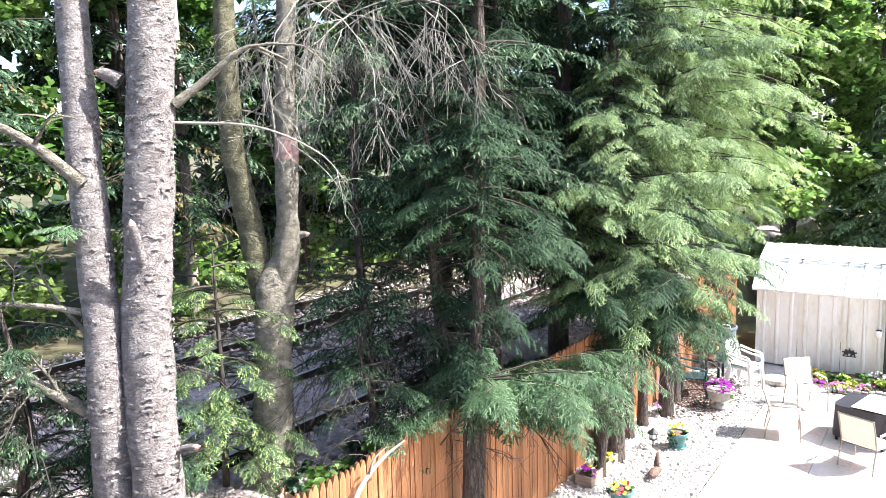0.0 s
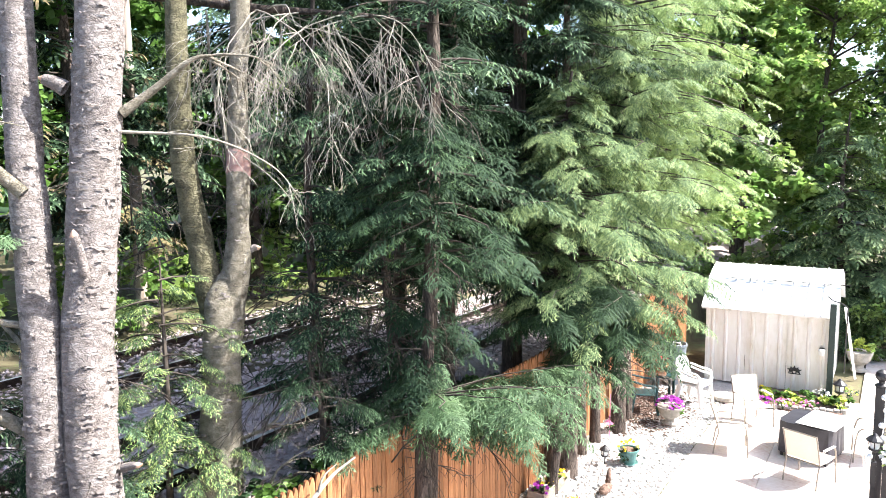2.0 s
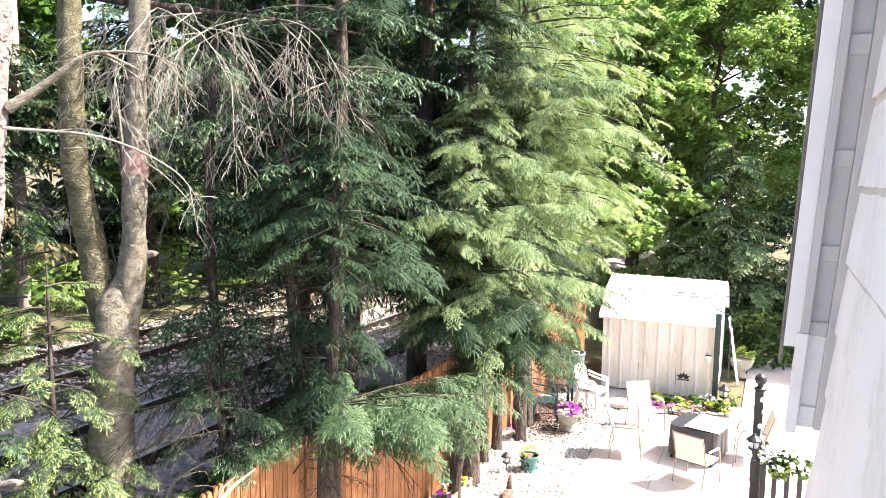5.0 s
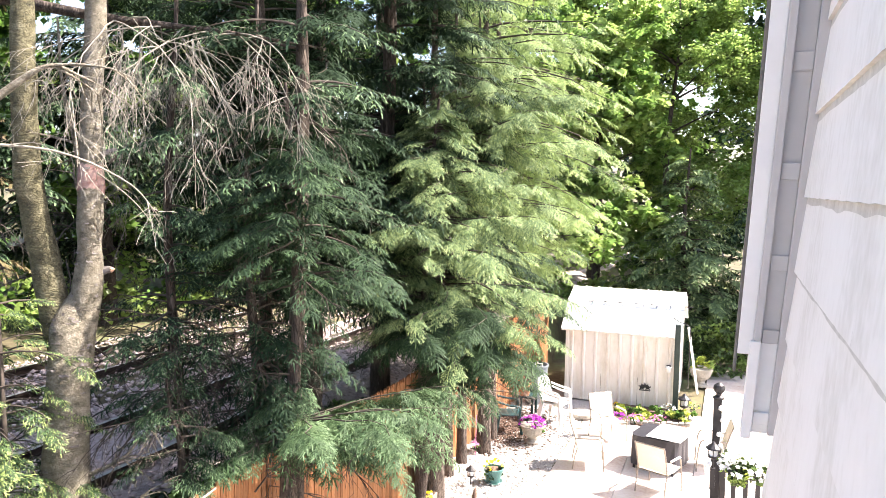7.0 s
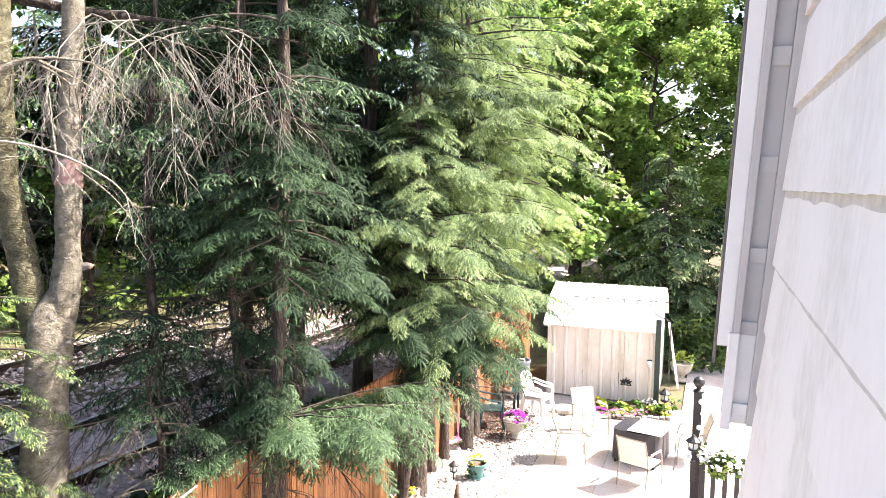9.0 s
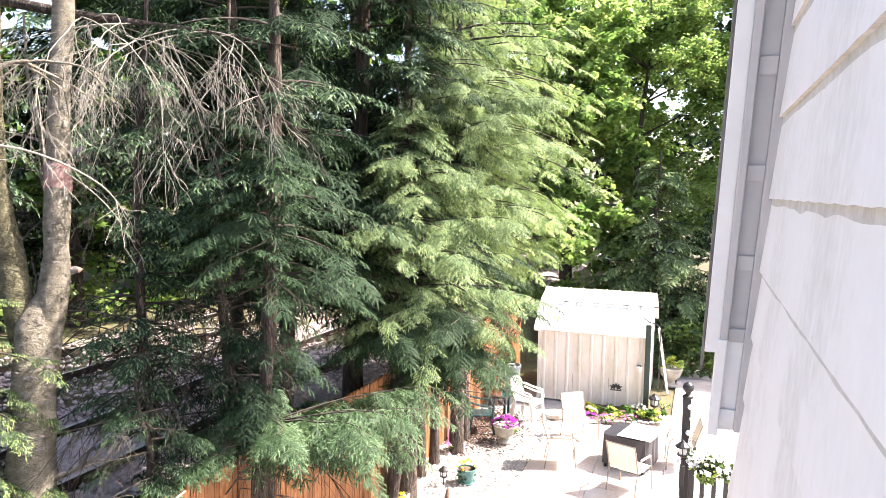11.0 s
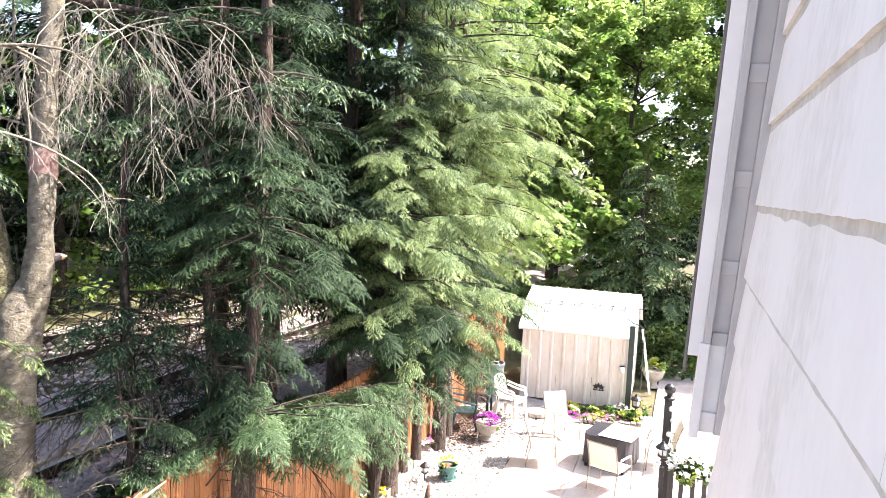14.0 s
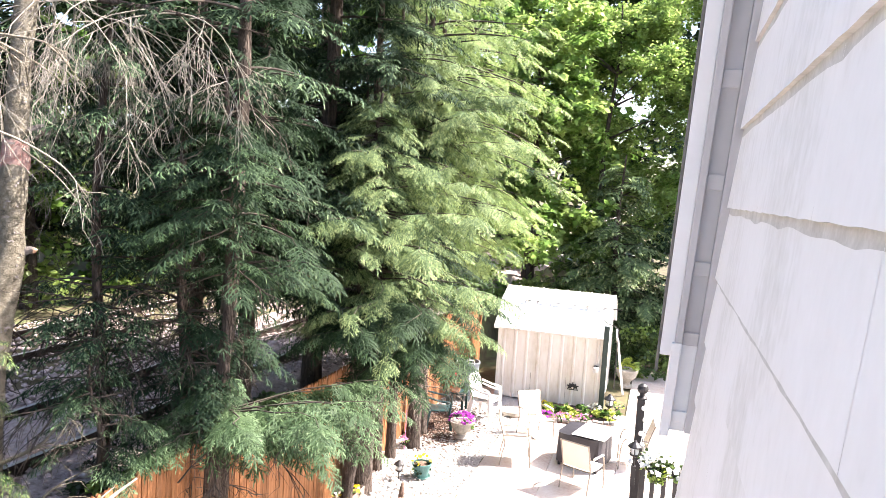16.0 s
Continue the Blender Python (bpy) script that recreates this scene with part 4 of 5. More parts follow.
# bare pale dead limb in front of the fence
snag = thing("dead_branch", "pale dry broken branch leaning over the fence", "branch", pose(0, 0, 0))
put("stem", tubes_mesh("stem", [(smooth_path([(-4.7, 4.7, 1.4), (-4.68, 5.0, 1.9), (-4.62, 5.3, 2.15), (-4.5, 5.55, 2.3)], 12), [0.035 - 0.0022 * i for i in range(12)], 7, 0.2),
    (smooth_path([(-4.65, 5.15, 2.03), (-4.62, 5.2, 2.2), (-4.58, 5.35, 2.28)], 6), [0.016, 0.014, 0.012, 0.01, 0.008, 0.004], 5, 0.2)], M["twig"]), snag)

# light clump of young leaves by the pale trunks
clump = thing("hemlock_sapling", "bright yellow-green young hemlock among pale trunks", "tree", pose(-6.35, 4.75, 1.86), "hemlocks")
rng = random.Random(31)
runs, places = [([(0, 0, -.2), (0.02, 0.03, 0.9), (-.02, 0.05, 2.4)], [0.04, 0.03, 0.008], 6, 0.1)], []
for k in range(40):
    z = 0.2 + 2.1 * rng.random()
    pts = limb(rng, (0, 0, z), rng.uniform(-3.1, 3.1), rng.uniform(0.35, 0.85), 0.2, 0.4, 5)
    runs.append((pts, [0.012, 0.01, 0.008, 0.006, 0.003], 4, 0))
    places += limb_fronds(rng, pts, 0.34, 0.9, 0.1)
for run in runs:
    put("stem", tubes_mesh("stem", [run], M["twig_dark"]), clump)
put("crown", frond_mesh("crown", places, [M["needle_sun"], M["tip_bright"], M["dry"]], FRONDS_SUN, 32), clump)

# dead twiggy limb hanging above, pale and bare
rng = random.Random(77)
dead = thing("dead_branch", "hanging dead limb with a dense tangle of pale bare twigs", "branch", pose(0, 0, 0))
runs = [(smooth_path([(-7.4, 5.6, 7.15), (-6.3, 6.1, 6.95), (-5.2, 6.75, 6.85), (-4.4, 7.4, 6.75)], 14), [0.07 * (1 - i / 13.6) for i in range(14)], 7, 0.2)]
for k in range(26):
    s = rng.random()
    p = Vector((-6.4, 6.05, 6.95)).lerp(Vector((-5.1, 6.85, 6.85)), s)
    grow_twig(rng, runs, p, Vector((rng.uniform(-.5, .8), rng.uniform(-.8, .8), rng.uniform(-.8, .1))), rng.uniform(0.9, 2.0), 0.010, 3, 0.40, 4)
put("limb", tubes_mesh("limb", runs[:1], M["bark_dark"]), dead)
put("twig_tangle", tubes_mesh("twig_tangle", runs[1:], M["twig"]), dead, kind="stuff")
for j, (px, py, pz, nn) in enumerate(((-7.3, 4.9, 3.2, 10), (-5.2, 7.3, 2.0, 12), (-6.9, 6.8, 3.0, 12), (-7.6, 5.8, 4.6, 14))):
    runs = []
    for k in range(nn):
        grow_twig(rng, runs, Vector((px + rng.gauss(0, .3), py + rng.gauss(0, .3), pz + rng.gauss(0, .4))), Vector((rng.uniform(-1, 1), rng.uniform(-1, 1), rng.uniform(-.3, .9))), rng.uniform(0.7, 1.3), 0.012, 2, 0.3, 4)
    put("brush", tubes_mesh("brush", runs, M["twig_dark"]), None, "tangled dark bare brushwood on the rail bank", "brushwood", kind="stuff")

# ---- broad-leaved woods behind ----


def leaf_cloud(name, blobs, leaf, mats, seed, parent=None, share=(0.6, 0.4), **tags):
    """Leaves as folded quads in clumps. blobs: rows of centre x, y, z, radii a, b, c and count."""
    rng = np.random.default_rng(seed)
    V, I = [], []
    for x, y, z, a, b, c, n in blobs:
        u = rng.normal(size=(n, 3))
        u /= np.linalg.norm(u, axis=1)[:, None]
        k = max(6, n // 45)
        cl = rng.normal(size=(k, 3))
        cl /= np.linalg.norm(cl, axis=1)[:, None]
        cl *= rng.uniform(0.45, 1.0, (k, 1))
        which = rng.integers(k, size=n)
        p = cl[which] + u * rng.uniform(0.05, 0.26, (n, 1))
        p = p * (a, b, c) + (x, y, z)
        d = rng.normal(size=(n, 3))
        d[:, 2] = d[:, 2] * 0.5 - 0.35
        d /= np.linalg.norm(d, axis=1)[:, None]
        s = np.cross(d, rng.normal(size=(n, 3)) * 0.6 + (0, 0, 1))
        s /= np.linalg.norm(s, axis=1)[:, None] + 1e-9
        l = leaf * rng.uniform(0.6, 1.3, (n, 1))
        V.append(np.stack([p, p + d * l * .5 + s * l * .38, p + d * l, p + d * l * .5 - s * l * .38], 1))
        pick = (rng.random(k) < share[1]).astype(np.int32)
        I.append(pick[which])
    V = np.concatenate(V).reshape(-1, 3)
    me = mesh_from(name, V, np.arange(len(V)).reshape(-1, 4), mats, np.concatenate(I))
    return put(name, me, parent, **tags)


def broad_tree(base, height, r, spread, seed, label, leaf=0.22, n=9000, share=(0.5, 0.5), low=0.3):
    rng = random.Random(seed)
    t = thing("maple_tree", label, "tree", pose(*base), "woodland trees")
    tp = [(0.25 * math.sin(i * .8 + seed) * i / 10, 0.25 * math.cos(i * .9 + seed) * i / 10, height * 0.92 * i / 10) for i in range(11)]
    runs = [(tp, [r * (1 - 0.9 * i / 10) + 0.01 for i in range(11)], 8, 0.15)]
    blobs = []
    for k in range(26):
        f = low + (1 - low) * rng.random()
        i = min(int(f * 10), 9)
        a = rng.uniform(-3.14, 3.14)
        ln = spread * (1.15 - 0.75 * (f - low) / (1 - low)) * rng.uniform(0.5, 1.0)
        e = Vector(tp[i]) + Vector((math.cos(a) * ln, math.sin(a) * ln, ln * 0.45))
        runs.append((smooth_path([tp[i], Vector(tp[i]).lerp(e, .5) + Vector((0, 0, .1)), e], 5), [r * .3, r * .22, r * .15, r * .1, .01], 4, 0))
        q = spread * rng.uniform(0.28, 0.48)
        blobs.append((e.x, e.y, e.z, q, q, q * 0.7, n // 26))
    put("trunk", tubes_mesh("trunk", runs, M["bark_dark"]), t)
    # Trees right of x -8 get the leaf colour with sunlight painted in.
    leaf_cloud("crown", blobs, leaf, [M["leaf_sunlit" if base[0] > -8 else "leaf"], M["leaf_light"]], seed, t, share)
    return t


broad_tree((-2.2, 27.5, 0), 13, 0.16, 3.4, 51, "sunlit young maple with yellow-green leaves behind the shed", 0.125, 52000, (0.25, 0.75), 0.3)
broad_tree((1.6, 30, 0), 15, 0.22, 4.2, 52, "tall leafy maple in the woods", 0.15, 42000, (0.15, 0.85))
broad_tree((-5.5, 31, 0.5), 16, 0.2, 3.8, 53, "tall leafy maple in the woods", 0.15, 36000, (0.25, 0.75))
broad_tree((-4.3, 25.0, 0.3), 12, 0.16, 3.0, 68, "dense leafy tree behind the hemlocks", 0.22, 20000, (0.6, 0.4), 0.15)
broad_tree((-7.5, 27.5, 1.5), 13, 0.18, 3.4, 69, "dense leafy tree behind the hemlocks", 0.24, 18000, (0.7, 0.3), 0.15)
broad_tree((-9.5, 33, 1.8), 16, 0.22, 4.5, 54, "tall leafy tree beyond the tracks", 0.3, 11000, (0.6, 0.4))
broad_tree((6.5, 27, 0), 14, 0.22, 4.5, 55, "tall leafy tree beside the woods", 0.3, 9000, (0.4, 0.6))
broad_tree((-17.5, 12.5, 2), 11, 0.16, 3.6, 56, "leafy tree beyond the far track", 0.2, 16000, (0.85, 0.15), 0.15)
broad_tree((-18.0, 19.5, 2), 13, 0.18, 4.0, 57, "leafy tree beyond the far track", 0.26, 11000, (0.5, 0.5), 0.15)
broad_tree((-16.5, 26, 2), 14, 0.18, 4.4, 58, "leafy tree beyond the far track", 0.3, 10000, (0.55, 0.45), 0.15)
broad_tree((-17.0, 6.5, 2), 11, 0.16, 3.6, 59, "leafy tree beyond the far track", 0.2, 14000, (0.85, 0.15), 0.15)
broad_tree((-19.0, 0.5, 2), 12, 0.16, 4.0, 60, "leafy tree beyond the far track", 0.28, 8000, (0.75, 0.25), 0.15)
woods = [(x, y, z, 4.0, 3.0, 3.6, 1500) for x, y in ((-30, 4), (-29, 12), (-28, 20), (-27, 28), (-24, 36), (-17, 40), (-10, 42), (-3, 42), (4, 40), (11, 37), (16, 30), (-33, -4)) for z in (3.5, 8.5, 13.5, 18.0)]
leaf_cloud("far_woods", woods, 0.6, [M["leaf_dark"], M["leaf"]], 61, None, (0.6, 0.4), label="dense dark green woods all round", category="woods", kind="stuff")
under = [(x, y, z, 2.2, 1.6, 1.3, 1700) for x, y, z in ((-15, 2, 2.4), (-15.2, 6, 2.4), (-15, 10, 2.6), (-15.4, 14, 2.5), (-15, 18, 2.6), (-14.5, 23, 2.6), (-13, 28, 2.5), (-6, 26, 1.5), (-4.2, 24.5, 1.0), (-8, 27, 2.2))]
leaf_cloud("undergrowth", under, 0.2, [M["leaf"], M["leaf_light"]], 62, None, (0.4, 0.6), label="sunny green undergrowth beyond the tracks", category="bushes", kind="stuff")
# conifers behind the shed, the first in the sunlit needle colours
hemlock((-1.35, 24.0, 0), 6.6, 0.13, [(0.5, 2.3, 60), (3.2, 1.9, 40), (6.3, 0.3, 0)], "bushy yew-like conifer behind the shed", seed=63, size=0.7, kind="far", density=1.2, coat=("needle_lit", "tip_lit"), dry=0.0, dead=0)
hemlock((0.6, 25.5, 0), 5.0, 0.12, [(0.5, 1.8, 50), (4.8, 0.3, 0)], "dark bushy conifer behind the shed", seed=64, size=0.8, kind="far", dry=0.0, dead=0)
hedge = [(-0.35, 21.8, 0.95, 0.6, 0.5, 0.85, 1500), (0.5, 22.1, 1.0, 0.7, 0.5, 0.9, 1500), (1.5, 22.2, 1.0, 0.8, 0.5, 0.9, 1200), (-0.2, 21.4, 0.15, 0.9, 0.4, 0.2, 700)]
leaf_cloud("hedge", hedge, 0.13, [M["hedge"], M["leaf_light"]], 65, None, (0.75, 0.25), label="leafy vine-covered hedge behind the shed", category="hedge")
# weathered pole beyond the tracks
put("utility_pole", tubes_mesh("utility_pole", [([(-14, 10, 1.6), (-14, 10, 4), (-14.02, 10, 9.0)], [0.13, 0.125, 0.11], 12, 0.03)], M["wood_grey"]), None, "weathered bare wooden pole beyond the tracks", "pole")
# dark ivy on the bank behind the fence
ivy = [(-5.25 - 0.12 * (i % 2), 3.6 + i * 0.55, 1.72 + 0.06 * (i % 3), 0.38, 0.42, 0.24, 420) for i in range(13)]
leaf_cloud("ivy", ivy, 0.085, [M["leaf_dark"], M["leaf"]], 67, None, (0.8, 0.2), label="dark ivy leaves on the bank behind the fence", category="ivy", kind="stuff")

# ---- fence: each pointed board a part ----
fence = thing("fence", "tall orange-brown cedar stockade fence with pointed boards", "fence", pose(0, 0, 0))
FX, FTOP = -4.84, 2.17


def picket_mesh(w):
    bm = bmesh.new()
    vs = []
    for x in (0.0, 0.022):
        prof = [(-w / 2, 0), (w / 2, 0), (w / 2, FTOP - 0.09), (w / 2 * 0.45, FTOP - 0.02), (0, FTOP), (-w / 2 * 0.45, FTOP - 0.02), (-w / 2, FTOP - 0.09)]
        bow = 0.006 if x > 0 else 0
        vs.append([bm.verts.new((x + (bow if abs(y) < w * 0.3 else 0), y, z)) for y, z in prof])
    k = 7
    bm.faces.new(vs[0][::-1])
    bm.faces.new(vs[1])
    for i in range(k):
        bm.faces.new((vs[0][i], vs[0][(i + 1) % k], vs[1][(i + 1) % k], vs[1][i]))
    return bm_mesh(bm, "picket", M["cedar"])


pickets = [picket_mesh(w) for w in (0.066, 0.074, 0.082)]
rng = random.Random(2)
y = 0.5
while y < 20.5:
    i = rng.randrange(3)
    w = (0.066, 0.074, 0.082)[i]
    put("board", pickets[i], fence, at=pose(FX + rng.uniform(-.004, .004), y, -0.03 + rng.uniform(-.02, .012), rng.uniform(-.4, .4), rng.uniform(-.3, .3), rng.uniform(-2, 2)))
    y += w + 0.006
rail_bm = boxed(-0.075, 0.5, -0.03, -0.03, 20.5, 0.05)
rail_f = bm_mesh(rail_bm, "fence_rail", M["cedar"])
for z in (0.35, 1.1, 1.85):
    put("fence_rail", rail_f, fence, at=pose(FX + 0.025, 0, z))
post_f = bm_mesh(lathe(bmesh.new(), [(0.05, -0.1), (0.05, 2.0), (0.02, 2.05)], 10), "fence_post", M["cedar"])
for i in range(9):
    put("fence_post", post_f, fence, at=pose(FX - 0.10, 0.8 + i * 2.4, 0))

# ---- shed ----
shed = thing("shed", "off-white ribbed metal garden shed with a pale roof", "shed", pose(0, 0, 0))
SX0, SX1, SY0, SY1, SH = -3.72, -1.10, 17.78, 20.5, 1.80


def ribbed(x0, x1, z0, z1, ribs):
    """A metal sheet in the xz plane with raised ribs towards -y."""
    bm = bmesh.new()
    xs = [(x0, 0)]
    step = (x1 - x0) / ribs
    for i in range(ribs):
        c = x0 + step * (i + 0.5)
        xs += [(c - 0.045, 0), (c - 0.02, -0.03), (c + 0.02, -0.03), (c + 0.045, 0)]
    xs.append((x1, 0))
    lo = [bm.verts.new((x, y, z0)) for x, y in xs]
    hi = [bm.verts.new((x, y, z1)) for x, y in xs]
    for i in range(len(xs) - 1):
        bm.faces.new((lo[i], lo[i + 1], hi[i + 1], hi[i]))
    return bm


step = (SX1 - SX0) / 3
for i in range(3):
    p = part("wall_panel", ribbed(SX0 + step * i + 0.004, SX0 + step * (i + 1) - 0.004, 0.02, SH, 3), M["shed"], shed)
    p.location.y = SY0
part("side_wall", boxed(SX1 - 0.02, SY0 + 0.01, 0.02, SX1, SY1, SH), M["shed"], shed)
part("side_wall", boxed(SX0, SY0 + 0.01, 0.02, SX0 + 0.02, SY1, SH), M["shed"], shed)
part("back_wall", boxed(SX0 + 0.02, SY1 - 0.02, 0.02, SX1 - 0.02, SY1, SH), M["shed"], shed)
bm = bmesh.new()
for x in (SX1 + 0.001, SX0 - 0.001):
    f = [bm.verts.new((x, yy, zz)) for yy, zz in ((SY0, SH), (18.45, 2.36), (19.2, 2.62), (19.95, 2.36), (SY1, SH))]
    bm.faces.new(f)
part("gable_panel", bm, M["shed"], shed)
for name, (ya, za), (yb, zb) in (("roof_sheet", (SY0 - 0.09, SH - 0.03), (18.47, 2.38)), ("roof_sheet", (18.44, 2.372), (19.2, 2.64)), ("roof_sheet", (19.2, 2.636), (19.96, 2.375)), ("roof_sheet", (19.94, 2.38), (SY1 + .08, SH - 0.03))):
    k = 9
    for i in range(k):
        bm = bmesh.new()
        xa, xb = SX0 - 0.1 + (SX1 - SX0 + 0.2) * i / k + 0.004, SX0 - 0.1 + (SX1 - SX0 + 0.2) * (i + 1) / k - 0.004
        t = 0.012
        vs = [bm.verts.new(v) for v in ((xa, ya, za), (xb, ya, za), (xb, yb, zb), (xa, yb, zb), (xa, ya, za - t), (xb, ya, za - t), (xb, yb, zb - t), (xa, yb, zb - t))]
        for q in ((0, 1, 2, 3), (7, 6, 5, 4), (0, 4, 5, 1), (1, 5, 6, 2), (2, 6, 7, 3), (3, 7, 4, 0)):
            bm.faces.new([vs[j] for j in q])
        part(name, bm, M["shed_roof"], shed)
        part("roof_seam", boxed(xa - 0.012, 0, 0.003, xa + 0.012, 1, 0.02, m=Matrix(((1, 0, 0, 0), (0, yb - ya, 0, ya), (0, zb - za, 1, za), (0, 0, 0, 1)))), M["shed_roof"], shed)
part("eave_trim", boxed(SX0 - 0.1, SY0 - 0.10, SH - 0.075, SX1 + 0.1, SY0 - 0.07, SH - 0.035), M["shed"], shed)
for x in (SX0, SX1 - 0.05):
    part("corner_trim", boxed(x - 0.005, SY0 - 0.035, 0.02, x + 0.055, SY0 - 0.002, SH), M["shed"], shed)
# Dark boxes along the roof break stand in for the seam's shadow.
bm = bmesh.new()
for i, x in enumerate(np.linspace(SX0 + 0.4, SX1 + 0.05, 7)):
    box(bm, x, 18.4, 2.385, x + 0.26, 18.43, 2.40)
part("seam_shadow_strip", bm, M["black_metal"], shed, "dark uneven strip of seam shadow along the roof break")
# dark metal ornament of three rosettes
bm = bmesh.new()
for i in range(3):
    m = pose(-1.86 + i * 0.07, SY0 - 0.045, 0.50 + 0.03 * (i == 1), 90, 0, 0)
    lathe(bm, [(0.012, 0), (0.045, 0.004), (0.045, 0.012), (0.012, 0.018)], 8, m)
    for a in range(5):
        box(bm, -0.012, 0.02, 0, 0.012, 0.075, 0.01, m=m @ pose(0, 0, 0, 0, 0, 72 * a))
box(bm, -1.92, SY0 - 0.045, 0.41, -1.66, SY0 - 0.03, 0.43)
put("wall_ornament", bm_mesh(bm, "wall_ornament", M["black_metal"]), None, "small black metal flower ornament on the shed wall", "ornament")
bm = lathe(bmesh.new(), [(0.05, 0), (0.07, 0.10), (0.075, 0.12), (0.03, 0.15)], 10, pose(-1.27, SY0 - 0.08, 0.92))
lamp = put("wall_lamp", bm_mesh(bm, "wall_lamp", M["white_plastic"]), None, "small white lamp on the shed wall", "lamp")
part("bracket", boxed(-1.31, SY0 - 0.10, 1.065, -1.21, SY0 - 0.03, 1.085), M["black_metal"], lamp)
# dark post and its bracket
post = thing("clothesline_post", "dark green metal post with a small hook bracket", "post", pose(-1.07, 17.55, 0))
part("pole", boxed(-0.062, -0.05, -0.05, 0.062, 0.05, 2.10, bevel=0.01), M["green_metal"], post)
part("bracket", pipe(bmesh.new(), [(-0.12, 0, 2.26), (0.0, 0, 2.17), (0.16, 0, 2.13), (0.27, 0, 2.05)], 0.012), M["black_metal"], post)
part("line", pipe(bmesh.new(), [(0.27, 0, 2.05), (0.26, 0.1, 0.6)], 0.012), M["black_metal"], post)
lean = thing("leaning_pole", "white pole leaning by the shed", "pole", pose(0, 0, 0))
part("pole", pipe(bmesh.new(), [(-0.92, 19.2, 1.75), (-0.66, 19.5, 0.0)], 0.03), M["white_plastic"], lean)


def lantern(at, label):
    t = thing("garden_lantern", label, "lantern", at)
    part("stake", pipe(bmesh.new(), [(0, 0, -.05), (0, 0, 0.16)], 0.012), M["black_metal"], t)
    part("base", lathe(bmesh.new(), [(0.03, 0.14), (0.065, 0.16), (0.065, 0.18)], 10), M["black_metal"], t)
    part("glass", lathe(bmesh.new(), [(0.045, 0.18), (0.055, 0.27)], 10), M["glass_top"], t)
    for a in range(4):
        part("bar", pipe(bmesh.new(), [(0.055 * math.cos(a * 1.57), 0.055 * math.sin(a * 1.57), 0.175), (0.062 * math.cos(a * 1.57), 0.062 * math.sin(a * 1.57), 0.275)], 0.006, 5), M["black_metal"], t)
    part("cap", lathe(bmesh.new(), [(0.095, 0.27), (0.09, 0.285), (0.035, 0.33), (0.012, 0.36)], 10), M["black_metal"], t)
    return t


lantern(pose(-4.08, 11.78, 0), "small black solar lantern on a stake in gravel")
lantern(pose(-0.86, 17.3, 0.02) @ Matrix.Scale(1.5, 4), "black lantern beside the dark post")
part("stand", boxed(-0.03, -0.03, -0.25, 0.03, 0.03, 0.02), M["black_metal"], lantern(pose(-0.10, 8.62, 2.06) @ Matrix.Scale(0.9, 4), "black lantern at the foot of the newel post"))

# bird-shaped stone lying on the gravel
bm = bmesh.new()
bmesh.ops.create_icosphere(bm, subdivisions=2, radius=1.0, matrix=pose(-3.70, 10.75, 0.07) @ Matrix.Diagonal((0.08, 0.20, 0.075, 1)))
for v in bm.verts:
    v.co += Vector((1, 1, 1)) * 0.02 * noise.noise(v.co * 9)
lathe(bm, [(0.05, 0), (0.04, 0.12), (0.028, 0.2), (0.01, 0.24)], 8, pose(-3.72, 10.9, 0.1, -20, 0, 0))
put("garden_ornament", bm_mesh(bm, "garden_ornament", M["mulch"], True), None, "brown garden ornament lying on white gravel", "ornament")

# ---- flower pots ----


def flowers(t, name, cx, cy, cz, rad, h, leaves, blooms, seed, label=""):
    """A mound of leaves and of many small petals round a centre."""
    leaf_cloud("foliage", [(cx, cy, cz, rad, rad, h, leaves)], 0.055, [M["leaf_dark"], M["leaf"]], seed, t, (0.5, 0.5))
    for k, (col, n) in enumerate(blooms):
        rng = np.random.default_rng(seed * 7 + k)
        V, F = [], []
        for i in range(n):
            a, r = rng.uniform(0, 6.28), rad * math.sqrt(rng.random())
            z = h * 0.85 * math.sqrt(max(0, 1 - (r / rad) ** 2)) + rng.uniform(-.01, .03)
            c = np.array([cx + r * math.cos(a), cy + r * math.sin(a), cz + z])
            up = np.array([rng.normal() * .5, rng.normal() * .5 - .4, 1])
            up /= np.linalg.norm(up)
            s = np.cross(up, (1, 0, 0.1))
            s /= np.linalg.norm(s)
            w = np.cross(up, s)
            q = rng.uniform(0.022, 0.038)
            for p in range(5):
                b = p * 1.257
                d, e = s * math.cos(b) + w * math.sin(b), s * math.cos(b + 1.57) + w * math.sin(b + 1.57)
                k0 = len(V)
                V += [c, c + d * q * .6 + e * q * .45 + up * .008, c + d * q * 1.1, c + d * q * .6 - e * q * .45 + up * .008]
                F.append((k0, k0 + 1, k0 + 2, k0 + 3))
        put("flower_mass", mesh_from("flower_mass", V, np.array(F), [M[col]]), t, col.replace("_petal", "") + " flowering top", kind="stuff")


